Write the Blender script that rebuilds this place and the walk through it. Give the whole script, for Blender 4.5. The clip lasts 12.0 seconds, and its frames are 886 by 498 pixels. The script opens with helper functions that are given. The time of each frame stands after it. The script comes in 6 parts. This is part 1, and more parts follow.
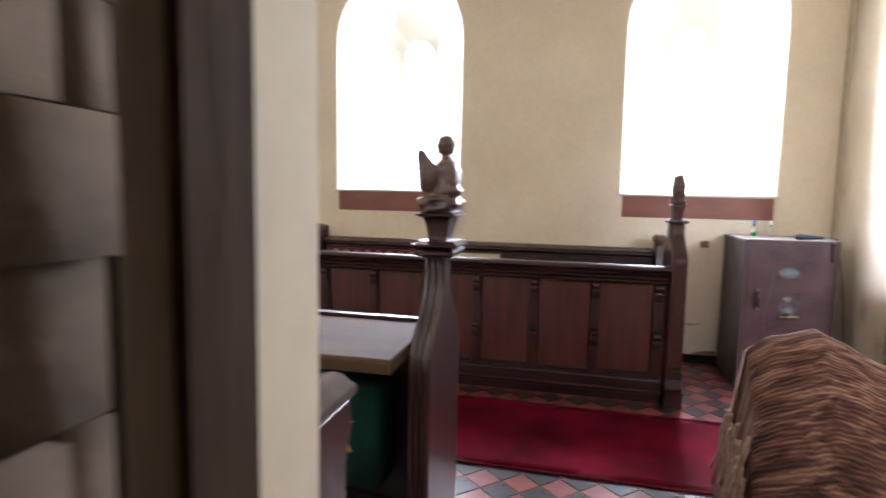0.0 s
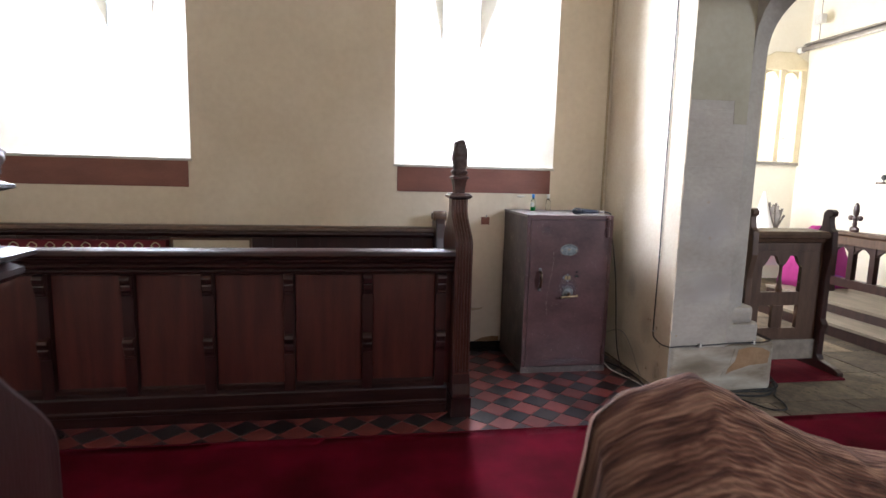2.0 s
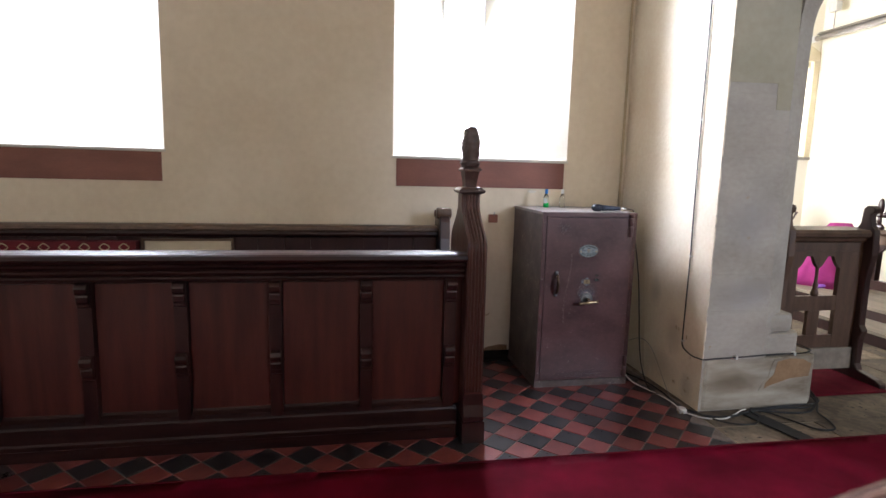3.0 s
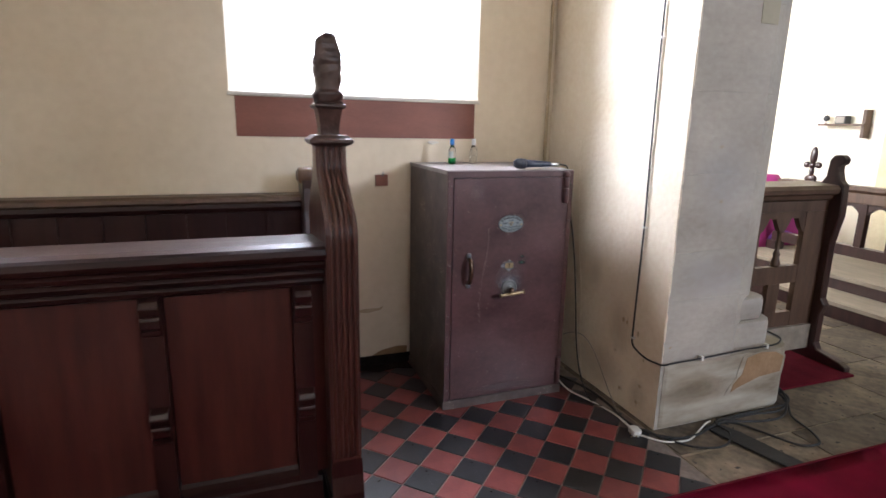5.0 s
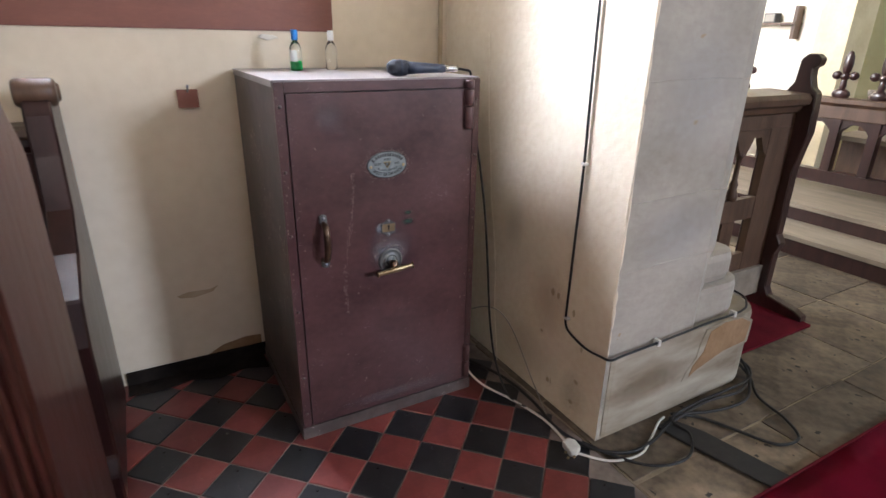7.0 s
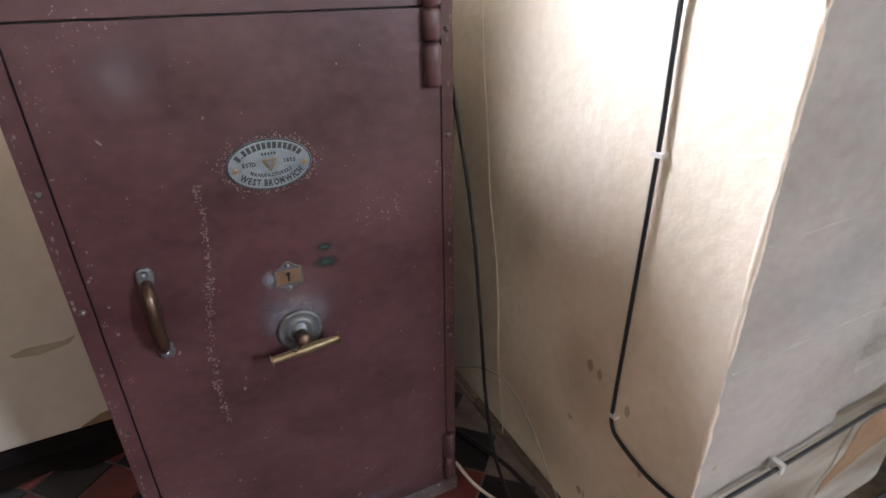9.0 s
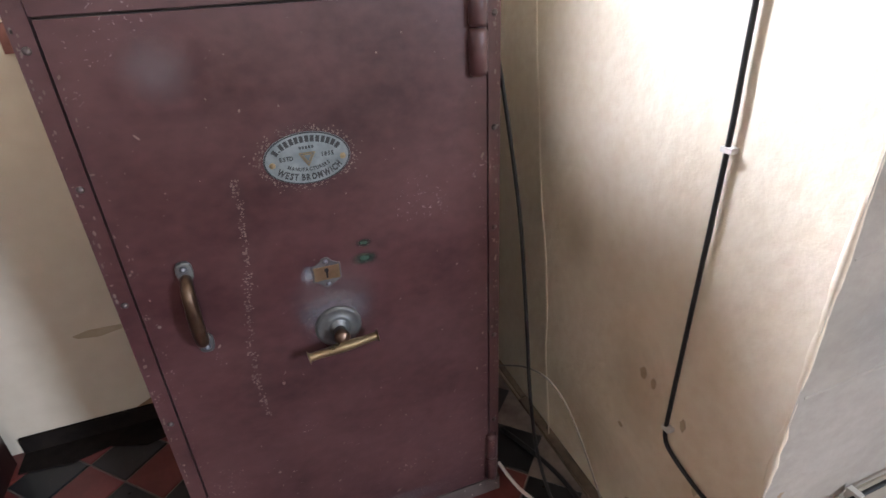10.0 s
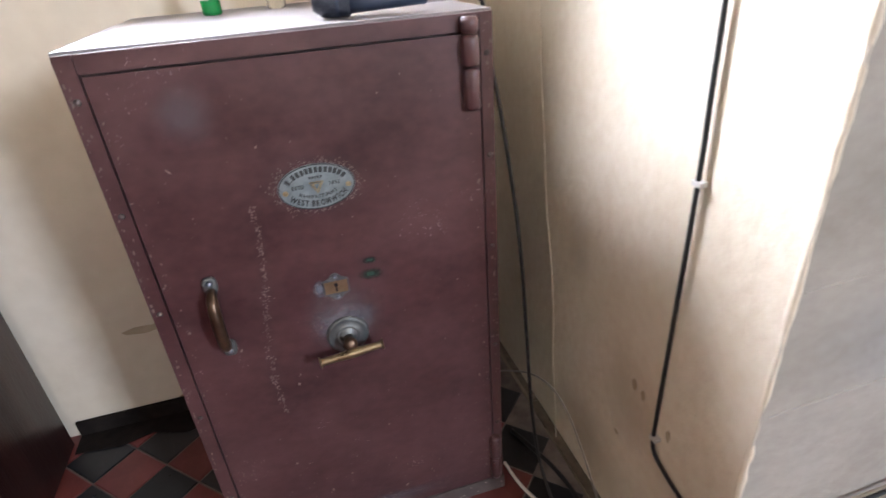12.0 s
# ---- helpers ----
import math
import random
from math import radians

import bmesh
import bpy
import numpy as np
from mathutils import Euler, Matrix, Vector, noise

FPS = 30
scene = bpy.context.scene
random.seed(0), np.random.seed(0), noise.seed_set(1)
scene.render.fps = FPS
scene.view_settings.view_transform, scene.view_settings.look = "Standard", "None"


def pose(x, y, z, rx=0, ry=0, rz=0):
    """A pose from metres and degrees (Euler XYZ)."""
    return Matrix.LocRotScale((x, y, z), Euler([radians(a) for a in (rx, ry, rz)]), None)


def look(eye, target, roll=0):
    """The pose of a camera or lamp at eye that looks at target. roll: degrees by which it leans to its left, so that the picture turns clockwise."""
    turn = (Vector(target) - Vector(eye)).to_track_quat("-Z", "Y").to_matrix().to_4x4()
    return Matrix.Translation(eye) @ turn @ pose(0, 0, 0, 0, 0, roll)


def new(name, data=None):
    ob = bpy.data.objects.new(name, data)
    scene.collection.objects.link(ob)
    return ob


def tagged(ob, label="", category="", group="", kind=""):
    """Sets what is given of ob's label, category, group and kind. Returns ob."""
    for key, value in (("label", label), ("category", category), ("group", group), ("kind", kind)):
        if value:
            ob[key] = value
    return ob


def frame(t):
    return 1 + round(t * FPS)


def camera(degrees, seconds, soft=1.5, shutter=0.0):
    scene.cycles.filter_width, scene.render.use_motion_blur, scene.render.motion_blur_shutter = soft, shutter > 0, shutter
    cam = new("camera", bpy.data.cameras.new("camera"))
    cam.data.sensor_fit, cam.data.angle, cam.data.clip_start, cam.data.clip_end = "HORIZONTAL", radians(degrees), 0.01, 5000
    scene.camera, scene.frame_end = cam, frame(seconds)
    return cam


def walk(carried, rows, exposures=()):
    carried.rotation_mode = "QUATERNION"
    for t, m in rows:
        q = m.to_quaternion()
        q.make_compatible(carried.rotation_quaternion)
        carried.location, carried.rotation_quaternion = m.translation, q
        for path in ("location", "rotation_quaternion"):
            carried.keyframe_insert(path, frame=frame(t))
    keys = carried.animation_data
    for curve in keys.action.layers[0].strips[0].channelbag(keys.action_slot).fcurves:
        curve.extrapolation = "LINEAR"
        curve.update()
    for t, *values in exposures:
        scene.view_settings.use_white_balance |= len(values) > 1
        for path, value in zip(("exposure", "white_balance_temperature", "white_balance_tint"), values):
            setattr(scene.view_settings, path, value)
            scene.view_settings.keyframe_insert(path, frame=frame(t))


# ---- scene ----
cam = camera(78.4, 12.0, soft=1.5, shutter=0.4)
METRES, EYE, TILT, LEAN, TURN = 4.48, 1.4616, 0.0, 0.0, 13.3
ROWS = [
    (0.0, 0.0, 0.0, 0.0, 0.11, -5.65, -1.08),
    (0.5, 0.0235, 0.0444, -0.0076, -8.98, -6.37, -1.51),
    (1.0, 0.0425, 0.0818, -0.0103, -14.13, -6.91, -0.75),
    (1.5, 0.0671, 0.1351, -0.0128, -18.04, -7.59, -0.87),
    (2.0, 0.0737, 0.2004, -0.0069, -22.39, -7.77, -1.45),
    (2.5, 0.0746, 0.2489, -0.0117, -22.93, -7.75, -1.46),
    (4.5, 0.1779, 0.4415, -0.0155, -29.69, -11.23, -1.33),
    (5.0, 0.2247, 0.4881, -0.0238, -32.94, -12.6, -1.1),
    (5.5, 0.2648, 0.5148, -0.022, -34.87, -14.43, -0.6),
    (6.0, 0.3043, 0.5526, -0.0299, -38.18, -16.56, -0.66),
    (6.5, 0.3404, 0.5992, -0.035, -41.54, -19.42, -1.08),
    (8.5, 0.4872, 0.6969, -0.0616, -41.88, -24.25, 0.1),
    (9.0, 0.5235, 0.7419, -0.0633, -39.9, -26.69, 0.85),
    (9.5, 0.5309, 0.7477, -0.0633, -37.22, -27.37, 1.74),
    (10.0, 0.5345, 0.7485, -0.0632, -34.25, -28.27, 2.46),
    (10.5, 0.5341, 0.7503, -0.0633, -31.77, -28.96, 3.04),
    (11.0, 0.5319, 0.7506, -0.0625, -30.14, -29.35, 3.34),
    (11.5, 0.5328, 0.7481, -0.058, -29.13, -29.43, 3.49),
    (12.0, 0.5438, 0.7289, -0.0464, -30.04, -28.72, 3.93),
]
EXPOSURES = [(t, e, 5800, 17) for t, e in ((0.0, 0.38), (0.5, 0.1), (1.0, -0.15), (2.0, -0.25), (2.5, -0.25), (4.5, -0.05), (6.5, 0.1), (8.5, 0.3), (10.5, 0.5), (12.0, 0.55))]
walk(cam, [(t, pose(0, 0, EYE, TILT, LEAN, TURN) @ pose(METRES * x, METRES * y, METRES * z, 90 + pitch, roll, yaw)) for t, x, y, z, yaw, pitch, roll in ROWS], EXPOSURES)

# ---- world and lights ----
world = bpy.data.worlds.new("sky")
scene.world = world
world.use_nodes = True
wn = world.node_tree.nodes
sky = wn.new("ShaderNodeTexSky")
sky.sky_type, sky.sun_disc = "NISHITA", False
sky.sun_elevation, sky.sun_rotation = radians(48), radians(150)
wn["Background"].inputs["Strength"].default_value = 0.15
world.node_tree.links.new(sky.outputs["Color"], wn["Background"].inputs["Color"])


def sun_lamp():
    data = bpy.data.lights.new("sun", "SUN")
    data.energy, data.angle, data.color = 2.0, radians(0.6), (1, 0.95, 0.86)
    ob = new("sun", data)
    ob.matrix_world = look((0, 0, 0), (-math.sin(radians(150)) * math.cos(radians(48)), math.cos(radians(150)) * -1 * math.cos(radians(48)), -math.sin(radians(48))))


def window_light(name, eye, target, w, h, watts, color=(1, 0.98, 0.95), spread=180):
    data = bpy.data.lights.new(name, "AREA")
    data.shape, data.size, data.size_y, data.energy, data.color = "RECTANGLE", w, h, watts, color
    data.spread = radians(spread)
    ob = new(name, data)
    ob.matrix_world = look(eye, target)
    return ob


sun_lamp()
LANCET = 215
for wx in (-4.64, -1.735, 1.065):
    window_light("window_light", (wx, 6.06, 2.47), (wx, 4.0, 1.75), 0.30, 1.42, LANCET, (0.94, 0.97, 1), 155)
# fill lamp in an added opening of the unseen west wall
window_light("window_light", (-6.9, 2.9, 3.0), (0, 2.9, 1.5), 2.2, 2.4, 15, (0.92, 0.96, 1))
window_light("window_light", (6.65, -3.85, 3.65), (1.3, 4.9, 0.6), 1.3, 1.8, 155, (0.84, 0.92, 1), 110)
# added fill through an unseen south opening, to lift the desk front
window_light("window_light", (1.5, 0.56, 2.6), (0.8, 4.4, 0.4), 0.7, 1.3, 14, (0.90, 0.95, 1))
# added out of view, to brighten the white wall beyond the arch
window_light("window_light", (2.50, 7.05, 2.35), (6.5, 6.9, 1.8), 1.25, 1.85, 250, (1, 0.98, 0.92))
window_light("window_light", (5.9, 8.85, 2.5), (5.2, 6.0, 1.2), 1.0, 1.5, 200, (1, 0.97, 0.90))


# ---- materials ----
def material(name, a, b, scale=6.0, rough=0.6, rough_var=0.1, bump=0.1, bump_scale=60.0, metal=0.0, coat=0.0, stretch=(1, 1, 1),
             detail=6.0, spots=None, spot_scale=40.0, spot_size=0.12, spot_mask=0.5, vary=0.0, sheen=0.0, fine=0.25):
    """Two-scale noise between a and b, with optional small chips or spots of a third colour where a broad mask allows."""
    m = bpy.data.materials.new(name)
    m.use_nodes = True
    nt = m.node_tree
    n, l = nt.nodes, nt.links
    p = n["Principled BSDF"]
    tc = n.new("ShaderNodeTexCoord")
    mp = n.new("ShaderNodeMapping")
    mp.inputs["Scale"].default_value = stretch
    l.new(tc.outputs["Object"], mp.inputs["Vector"])
    big = n.new("ShaderNodeTexNoise")
    big.inputs["Scale"].default_value, big.inputs["Detail"].default_value = scale, detail
    l.new(mp.outputs["Vector"], big.inputs["Vector"])
    small = n.new("ShaderNodeTexNoise")
    small.inputs["Scale"].default_value, small.inputs["Detail"].default_value = bump_scale, 4
    l.new(mp.outputs["Vector"], small.inputs["Vector"])
    add = n.new("ShaderNodeMix")
    add.inputs[0].default_value = fine
    l.new(big.outputs["Fac"], add.inputs[2])
    l.new(small.outputs["Fac"], add.inputs[3])
    ramp = n.new("ShaderNodeMapRange")
    ramp.inputs["From Min"].default_value, ramp.inputs["From Max"].default_value = 0.32, 0.68
    l.new(add.outputs[0], ramp.inputs["Value"])
    mix = n.new("ShaderNodeMix")
    mix.data_type = "RGBA"
    mix.inputs[6].default_value, mix.inputs[7].default_value = (*a, 1), (*b, 1)
    l.new(ramp.outputs["Result"], mix.inputs[0])
    col = mix.outputs[2]
    if spots:
        v = n.new("ShaderNodeTexVoronoi")
        v.inputs["Scale"].default_value = spot_scale
        wob = n.new("ShaderNodeMix")
        wob.data_type = "VECTOR"
        wob.inputs[0].default_value = 0.05
        l.new(tc.outputs["Object"], wob.inputs[4])
        l.new(small.outputs["Color"], wob.inputs[5])
        l.new(wob.outputs[1], v.inputs["Vector"])
        lt = n.new("ShaderNodeMath")
        lt.operation = "LESS_THAN"
        lt.inputs[1].default_value = spot_size
        l.new(v.outputs["Distance"], lt.inputs[0])
        mask = n.new("ShaderNodeMath")
        mask.operation = "GREATER_THAN"
        mask.inputs[1].default_value = spot_mask
        l.new(big.outputs["Fac"], mask.inputs[0])
        both = n.new("ShaderNodeMath")
        both.operation = "MULTIPLY"
        l.new(lt.outputs[0], both.inputs[0])
        l.new(mask.outputs[0], both.inputs[1])
        sm = n.new("ShaderNodeMix")
        sm.data_type = "RGBA"
        sm.inputs[7].default_value = (*spots, 1)
        l.new(both.outputs[0], sm.inputs[0])
        l.new(col, sm.inputs[6])
        col = sm.outputs[2]
    if vary:
        info = n.new("ShaderNodeObjectInfo")
        hv = n.new("ShaderNodeHueSaturation")
        mr = n.new("ShaderNodeMapRange")
        mr.inputs["To Min"].default_value, mr.inputs["To Max"].default_value = 1 - vary, 1 + vary
        l.new(info.outputs["Random"], mr.inputs["Value"])
        l.new(mr.outputs["Result"], hv.inputs["Value"])
        l.new(col, hv.inputs["Color"])
        col = hv.outputs["Color"]
    l.new(col, p.inputs["Base Color"])
    rr = n.new("ShaderNodeMapRange")
    rr.inputs["To Min"].default_value, rr.inputs["To Max"].default_value = max(0.03, rough - rough_var), min(1, rough + rough_var)
    l.new(add.outputs[0], rr.inputs["Value"])
    l.new(rr.outputs["Result"], p.inputs["Roughness"])
    p.inputs["Metallic"].default_value = metal
    p.inputs["Coat Weight"].default_value, p.inputs["Coat Roughness"].default_value = coat, 0.25
    if sheen:
        p.inputs["Sheen Weight"].default_value, p.inputs["Sheen Roughness"].default_value = sheen, 0.4
    if bump:
        bn = n.new("ShaderNodeBump")
        bn.inputs["Strength"].default_value, bn.inputs["Distance"].default_value = bump, 0.01
        l.new(add.outputs[0], bn.inputs["Height"])
        l.new(bn.outputs["Normal"], p.inputs["Normal"])
    return m


def pane_material(name, color, rough=0.05):
    m = bpy.data.materials.new(name)
    m.use_nodes = True
    p = m.node_tree.nodes["Principled BSDF"]
    p.inputs["Base Color"].default_value = (*color, 1)
    p.inputs["Transmission Weight"].default_value, p.inputs["Roughness"].default_value, p.inputs["IOR"].default_value = 1, rough, 1.45
    return m


def worn_film(name, color, strength, rough=0.5, side=False):
    """Thin worn patch in old paint: ragged, fading out towards its rim."""
    m = bpy.data.materials.new(name)
    m.use_nodes = True
    n, l = m.node_tree.nodes, m.node_tree.links
    p = n["Principled BSDF"]
    p.inputs["Base Color"].default_value = (*color, 1)
    p.inputs["Roughness"].default_value = rough
    tc = n.new("ShaderNodeTexCoord")
    mp = n.new("ShaderNodeMapping")
    mp.inputs["Location"].default_value, mp.inputs["Scale"].default_value = ((0, -1, -1) if side else (-1, 0, -1)), ((0, 2, 2) if side else (2, 0, 2))
    l.new(tc.outputs["Generated"], mp.inputs["Vector"])
    g = n.new("ShaderNodeTexGradient")
    g.gradient_type = "SPHERICAL"
    l.new(mp.outputs["Vector"], g.inputs["Vector"])
    no = n.new("ShaderNodeTexNoise")
    no.inputs["Scale"].default_value, no.inputs["Detail"].default_value, no.inputs["Roughness"].default_value = 85, 8, 0.75
    l.new(tc.outputs["Object"], no.inputs["Vector"])
    mu = n.new("ShaderNodeMath")
    mu.operation = "MULTIPLY"
    l.new(g.outputs["Fac"], mu.inputs[0])
    l.new(no.outputs["Fac"], mu.inputs[1])
    mr = n.new("ShaderNodeMapRange")
    mr.inputs["From Min"].default_value, mr.inputs["From Max"].default_value = 0.10, 0.42
    mr.inputs["To Max"].default_value = strength
    l.new(mu.outputs[0], mr.inputs["Value"])
    l.new(mr.outputs["Result"], p.inputs["Alpha"])
    return m


def throw_material():
    """Uneven dark and tan streaks that run along the cloth, with a fine ribbed weave."""
    m = bpy.data.materials.new("brown woven throw")
    m.use_nodes = True
    n, l = m.node_tree.nodes, m.node_tree.links
    p = n["Principled BSDF"]
    uv = n.new("ShaderNodeUVMap")
    uv.uv_map = "weave"
    mp = n.new("ShaderNodeMapping")
    mp.inputs["Scale"].default_value = (4.5, 15, 1)
    l.new(uv.outputs["UV"], mp.inputs["Vector"])
    streak = n.new("ShaderNodeTexNoise")
    streak.inputs["Scale"].default_value, streak.inputs["Detail"].default_value, streak.inputs["Distortion"].default_value = 2.4, 5, 0.9
    l.new(mp.outputs["Vector"], streak.inputs["Vector"])
    ramp = n.new("ShaderNodeValToRGB")
    ramp.color_ramp.elements[0].position, ramp.color_ramp.elements[0].color = 0.36, (0.055, 0.016, 0.010, 1)
    ramp.color_ramp.elements[1].position, ramp.color_ramp.elements[1].color = 0.64, (0.33, 0.180, 0.120, 1)
    el = ramp.color_ramp.elements.new(0.50)
    el.color = (0.150, 0.062, 0.040, 1)
    l.new(streak.outputs["Fac"], ramp.inputs["Fac"])
    rib = n.new("ShaderNodeTexWave")
    rib.inputs["Scale"].default_value, rib.inputs["Distortion"].default_value, rib.inputs["Detail"].default_value = 26, 6.0, 4
    rib.bands_direction = "Y"
    l.new(uv.outputs["UV"], rib.inputs["Vector"])
    mix = n.new("ShaderNodeMix")
    mix.data_type, mix.blend_type = "RGBA", "MULTIPLY"
    mix.inputs[0].default_value = 0.35
    l.new(ramp.outputs["Color"], mix.inputs[6])
    l.new(rib.outputs["Color"], mix.inputs[7])
    l.new(mix.outputs[2], p.inputs["Base Color"])
    p.inputs["Roughness"].default_value = 0.92
    p.inputs["Sheen Weight"].default_value, p.inputs["Sheen Roughness"].default_value = 0.06, 0.5
    p.inputs["Sheen Tint"].default_value = (0.6, 0.35, 0.22, 1)
    add = n.new("ShaderNodeMath")
    add.operation = "ADD"
    l.new(streak.outputs["Fac"], add.inputs[0])
    l.new(rib.outputs["Fac"], add.inputs[1])
    b = n.new("ShaderNodeBump")
    b.inputs["Strength"].default_value, b.inputs["Distance"].default_value = 0.8, 0.004
    l.new(add.outputs[0], b.inputs["Height"])
    l.new(b.outputs["Normal"], p.inputs["Normal"])
    return m


PLASTER = material("cream limewash", (0.62, 0.530, 0.390), (0.72, 0.635, 0.490), 1.6, 0.85, 0.08, 0.35, 22, fine=0.35)
SPLAY = material("white limewash", (0.60, 0.565, 0.48), (0.70, 0.67, 0.59), 2.0, 0.85, 0.08, 0.3, 20)
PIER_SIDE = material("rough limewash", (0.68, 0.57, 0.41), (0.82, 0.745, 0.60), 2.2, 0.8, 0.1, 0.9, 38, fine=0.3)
# darker and greyer than PIER_SIDE: the front face's shade is in this colour
PIER_FRONT = material("patched limewash stone darkened for shade", (0.285, 0.252, 0.205), (0.425, 0.385, 0.325), 3.0, 0.8, 0.1, 0.7, 30, stretch=(0.9, 1, 1.5), spots=(0.34, 0.25, 0.15), spot_scale=9, spot_size=0.08, spot_mask=0.58, fine=0.3)
PLINTH = material("stained plinth limewash", (0.20, 0.158, 0.105), (0.50, 0.455, 0.365), 4.2, 0.75, 0.1, 0.4, 25, stretch=(0.6, 1, 2.2), spots=(0.26, 0.17, 0.09), spot_scale=8, spot_size=0.12, spot_mask=0.55, fine=0.15)
JAMB_NEW = material("olive upper limewash", (0.29, 0.26, 0.175), (0.40, 0.365, 0.27), 2.2, 0.75, 0.1, 0.4, 25)
FOOT = material("near-black wall foot", (0.008, 0.006, 0.005), (0.026, 0.019, 0.015), 8, 0.95, 0.04, 0.6, 40)
DOORWOOD = material("old matt door frame oak", (0.034, 0.020, 0.011), (0.072, 0.044, 0.027), 6, 0.9, 0.06, 0.5, 50, stretch=(4, 4, 0.4))
DOORWOOD_PALE = material("old matt stop oak", (0.05, 0.034, 0.021), (0.095, 0.066, 0.042), 6, 0.9, 0.06, 0.5, 50, stretch=(4, 4, 0.4))
RAW_STONE = material("bare ochre stone", (0.22, 0.125, 0.055), (0.34, 0.215, 0.115), 8, 0.9, 0.05, 0.7, 60)
RUBBLE = material("rubble stone", (0.050, 0.033, 0.020), (0.128, 0.086, 0.052), 9, 0.95, 0.04, 1.0, 40)
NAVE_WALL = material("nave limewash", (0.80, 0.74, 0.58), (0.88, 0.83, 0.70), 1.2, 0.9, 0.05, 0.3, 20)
# darker, greener copy of NAVE_WALL: the wall's shade is put into the colour
NAVE_SHADED = material("nave limewash in shade colour", (0.46, 0.44, 0.26), (0.56, 0.53, 0.34), 1.2, 0.9, 0.05, 0.2, 20)
STONE_TRIM = material("yellow dressed stone", (0.62, 0.53, 0.33), (0.74, 0.66, 0.46), 5, 0.85, 0.08, 0.4, 40)
CEIL = material("ceiling plaster", (0.62, 0.57, 0.46), (0.70, 0.65, 0.55), 1.0, 0.9, 0.05, 0.2, 20)
# for the unseen chancel ceiling, made dark to lower the bounced fill
CEIL_DARK = material("unseen dark ceiling", (0.10, 0.062, 0.036), (0.19, 0.125, 0.078), 4, 0.6, 0.1, 0.3, 40, stretch=(0.5, 4, 4))
FAINT = material("faint damp limewash", (0.40, 0.305, 0.185), (0.50, 0.41, 0.28), 9, 0.85, 0.05, 0.4, 40)
APRON = material("brown painted board", (0.16, 0.055, 0.035), (0.23, 0.085, 0.055), 3, 0.55, 0.1, 0.2, 40, stretch=(1, 1, 3))
WOOD = material("dark varnished oak", (0.014, 0.0050, 0.0047), (0.040, 0.0135, 0.011), 5, 0.34, 0.1, 0.25, 55, coat=0.35, stretch=(4, 4, 0.5))
WOODH = material("dark varnished oak rail", (0.013, 0.0045, 0.0042), (0.034, 0.0115, 0.010), 5, 0.42, 0.1, 0.25, 55, coat=0.12, stretch=(0.5, 4, 4))
PANEL = material("red brown oak panel", (0.040, 0.0105, 0.0082), (0.092, 0.0245, 0.018), 4, 0.40, 0.12, 0.2, 45, coat=0.2, stretch=(5, 5, 0.4))
POST = material("worn oak bench end", (0.042, 0.0145, 0.0115), (0.098, 0.037, 0.028), 6, 0.36, 0.12, 0.3, 60, coat=0.25, stretch=(4, 4, 0.5))
CARVED = material("weathered carved oak", (0.030, 0.014, 0.012), (0.105, 0.058, 0.048), 14, 0.38, 0.12, 0.8, 70, coat=0.2)
LIGHT_OAK = material("worn pale desk oak", (0.045, 0.025, 0.015), (0.088, 0.051, 0.031), 6, 0.8, 0.08, 0.05, 60, stretch=(0.4, 2.2, 2.2), spots=(0.03, 0.016, 0.010), spot_scale=2.2, spot_size=0.07, spot_mask=0.55)
NAVE_OAK = material("brown oak", (0.055, 0.029, 0.016), (0.125, 0.070, 0.041), 6, 0.45, 0.1, 0.3, 50, stretch=(3, 3, 0.6))
GREY_WOOD = material("worn dark oak roll", (0.016, 0.009, 0.0075), (0.036, 0.021, 0.017), 8, 0.5, 0.1, 0.3, 60)
GREY_OAK = material("grey worn step oak", (0.17, 0.14, 0.10), (0.30, 0.25, 0.19), 6, 0.6, 0.1, 0.3, 50, stretch=(3, 0.5, 3))
TILE_RED = material("red quarry tile", (0.118, 0.022, 0.020), (0.200, 0.047, 0.039), 9, 0.32, 0.12, 0.07, 60, vary=0.25, detail=8, spots=(0.20, 0.10, 0.085), spot_scale=130, spot_size=0.16, spot_mask=0.58)
TILE_BLACK = material("black quarry tile", (0.007, 0.0075, 0.009), (0.022, 0.0215, 0.023), 9, 0.30, 0.12, 0.07, 60, vary=0.3, detail=8, spots=(0.08, 0.075, 0.07), spot_scale=130, spot_size=0.16, spot_mask=0.58)
GROUT = material("tile bedding", (0.12, 0.09, 0.075), (0.26, 0.21, 0.17), 12, 0.9, 0.05, 0.3, 60)
SLAB = material("worn stone slab", (0.022, 0.0165, 0.011), (0.225, 0.170, 0.112), 5.5, 0.75, 0.15, 0.9, 26, vary=0.45, fine=0.38, detail=12, spots=(0.022, 0.018, 0.014), spot_scale=16, spot_size=0.16, spot_mask=0.52)
MORTAR = material("pale floor mortar", (0.20, 0.16, 0.105), (0.34, 0.28, 0.20), 9, 0.9, 0.05, 0.5, 60)
CARPET = material("red runner carpet", (0.095, 0.0026, 0.010), (0.275, 0.0078, 0.033), 2.6, 0.85, 0.08, 0.5, 320, fine=0.15)
WOODH.node_tree.nodes["Principled BSDF"].inputs["Specular IOR Level"].default_value = 0.18
for dull in (CARPET, LIGHT_OAK, GREY_WOOD, DOORWOOD, DOORWOOD_PALE, FOOT):
    dull.node_tree.nodes["Principled BSDF"].inputs["Specular IOR Level"].default_value = 0.12
CARPET_EDGE = material("carpet binding", (0.075, 0.004, 0.010), (0.125, 0.008, 0.016), 10, 0.9, 0.05, 0.3, 200)
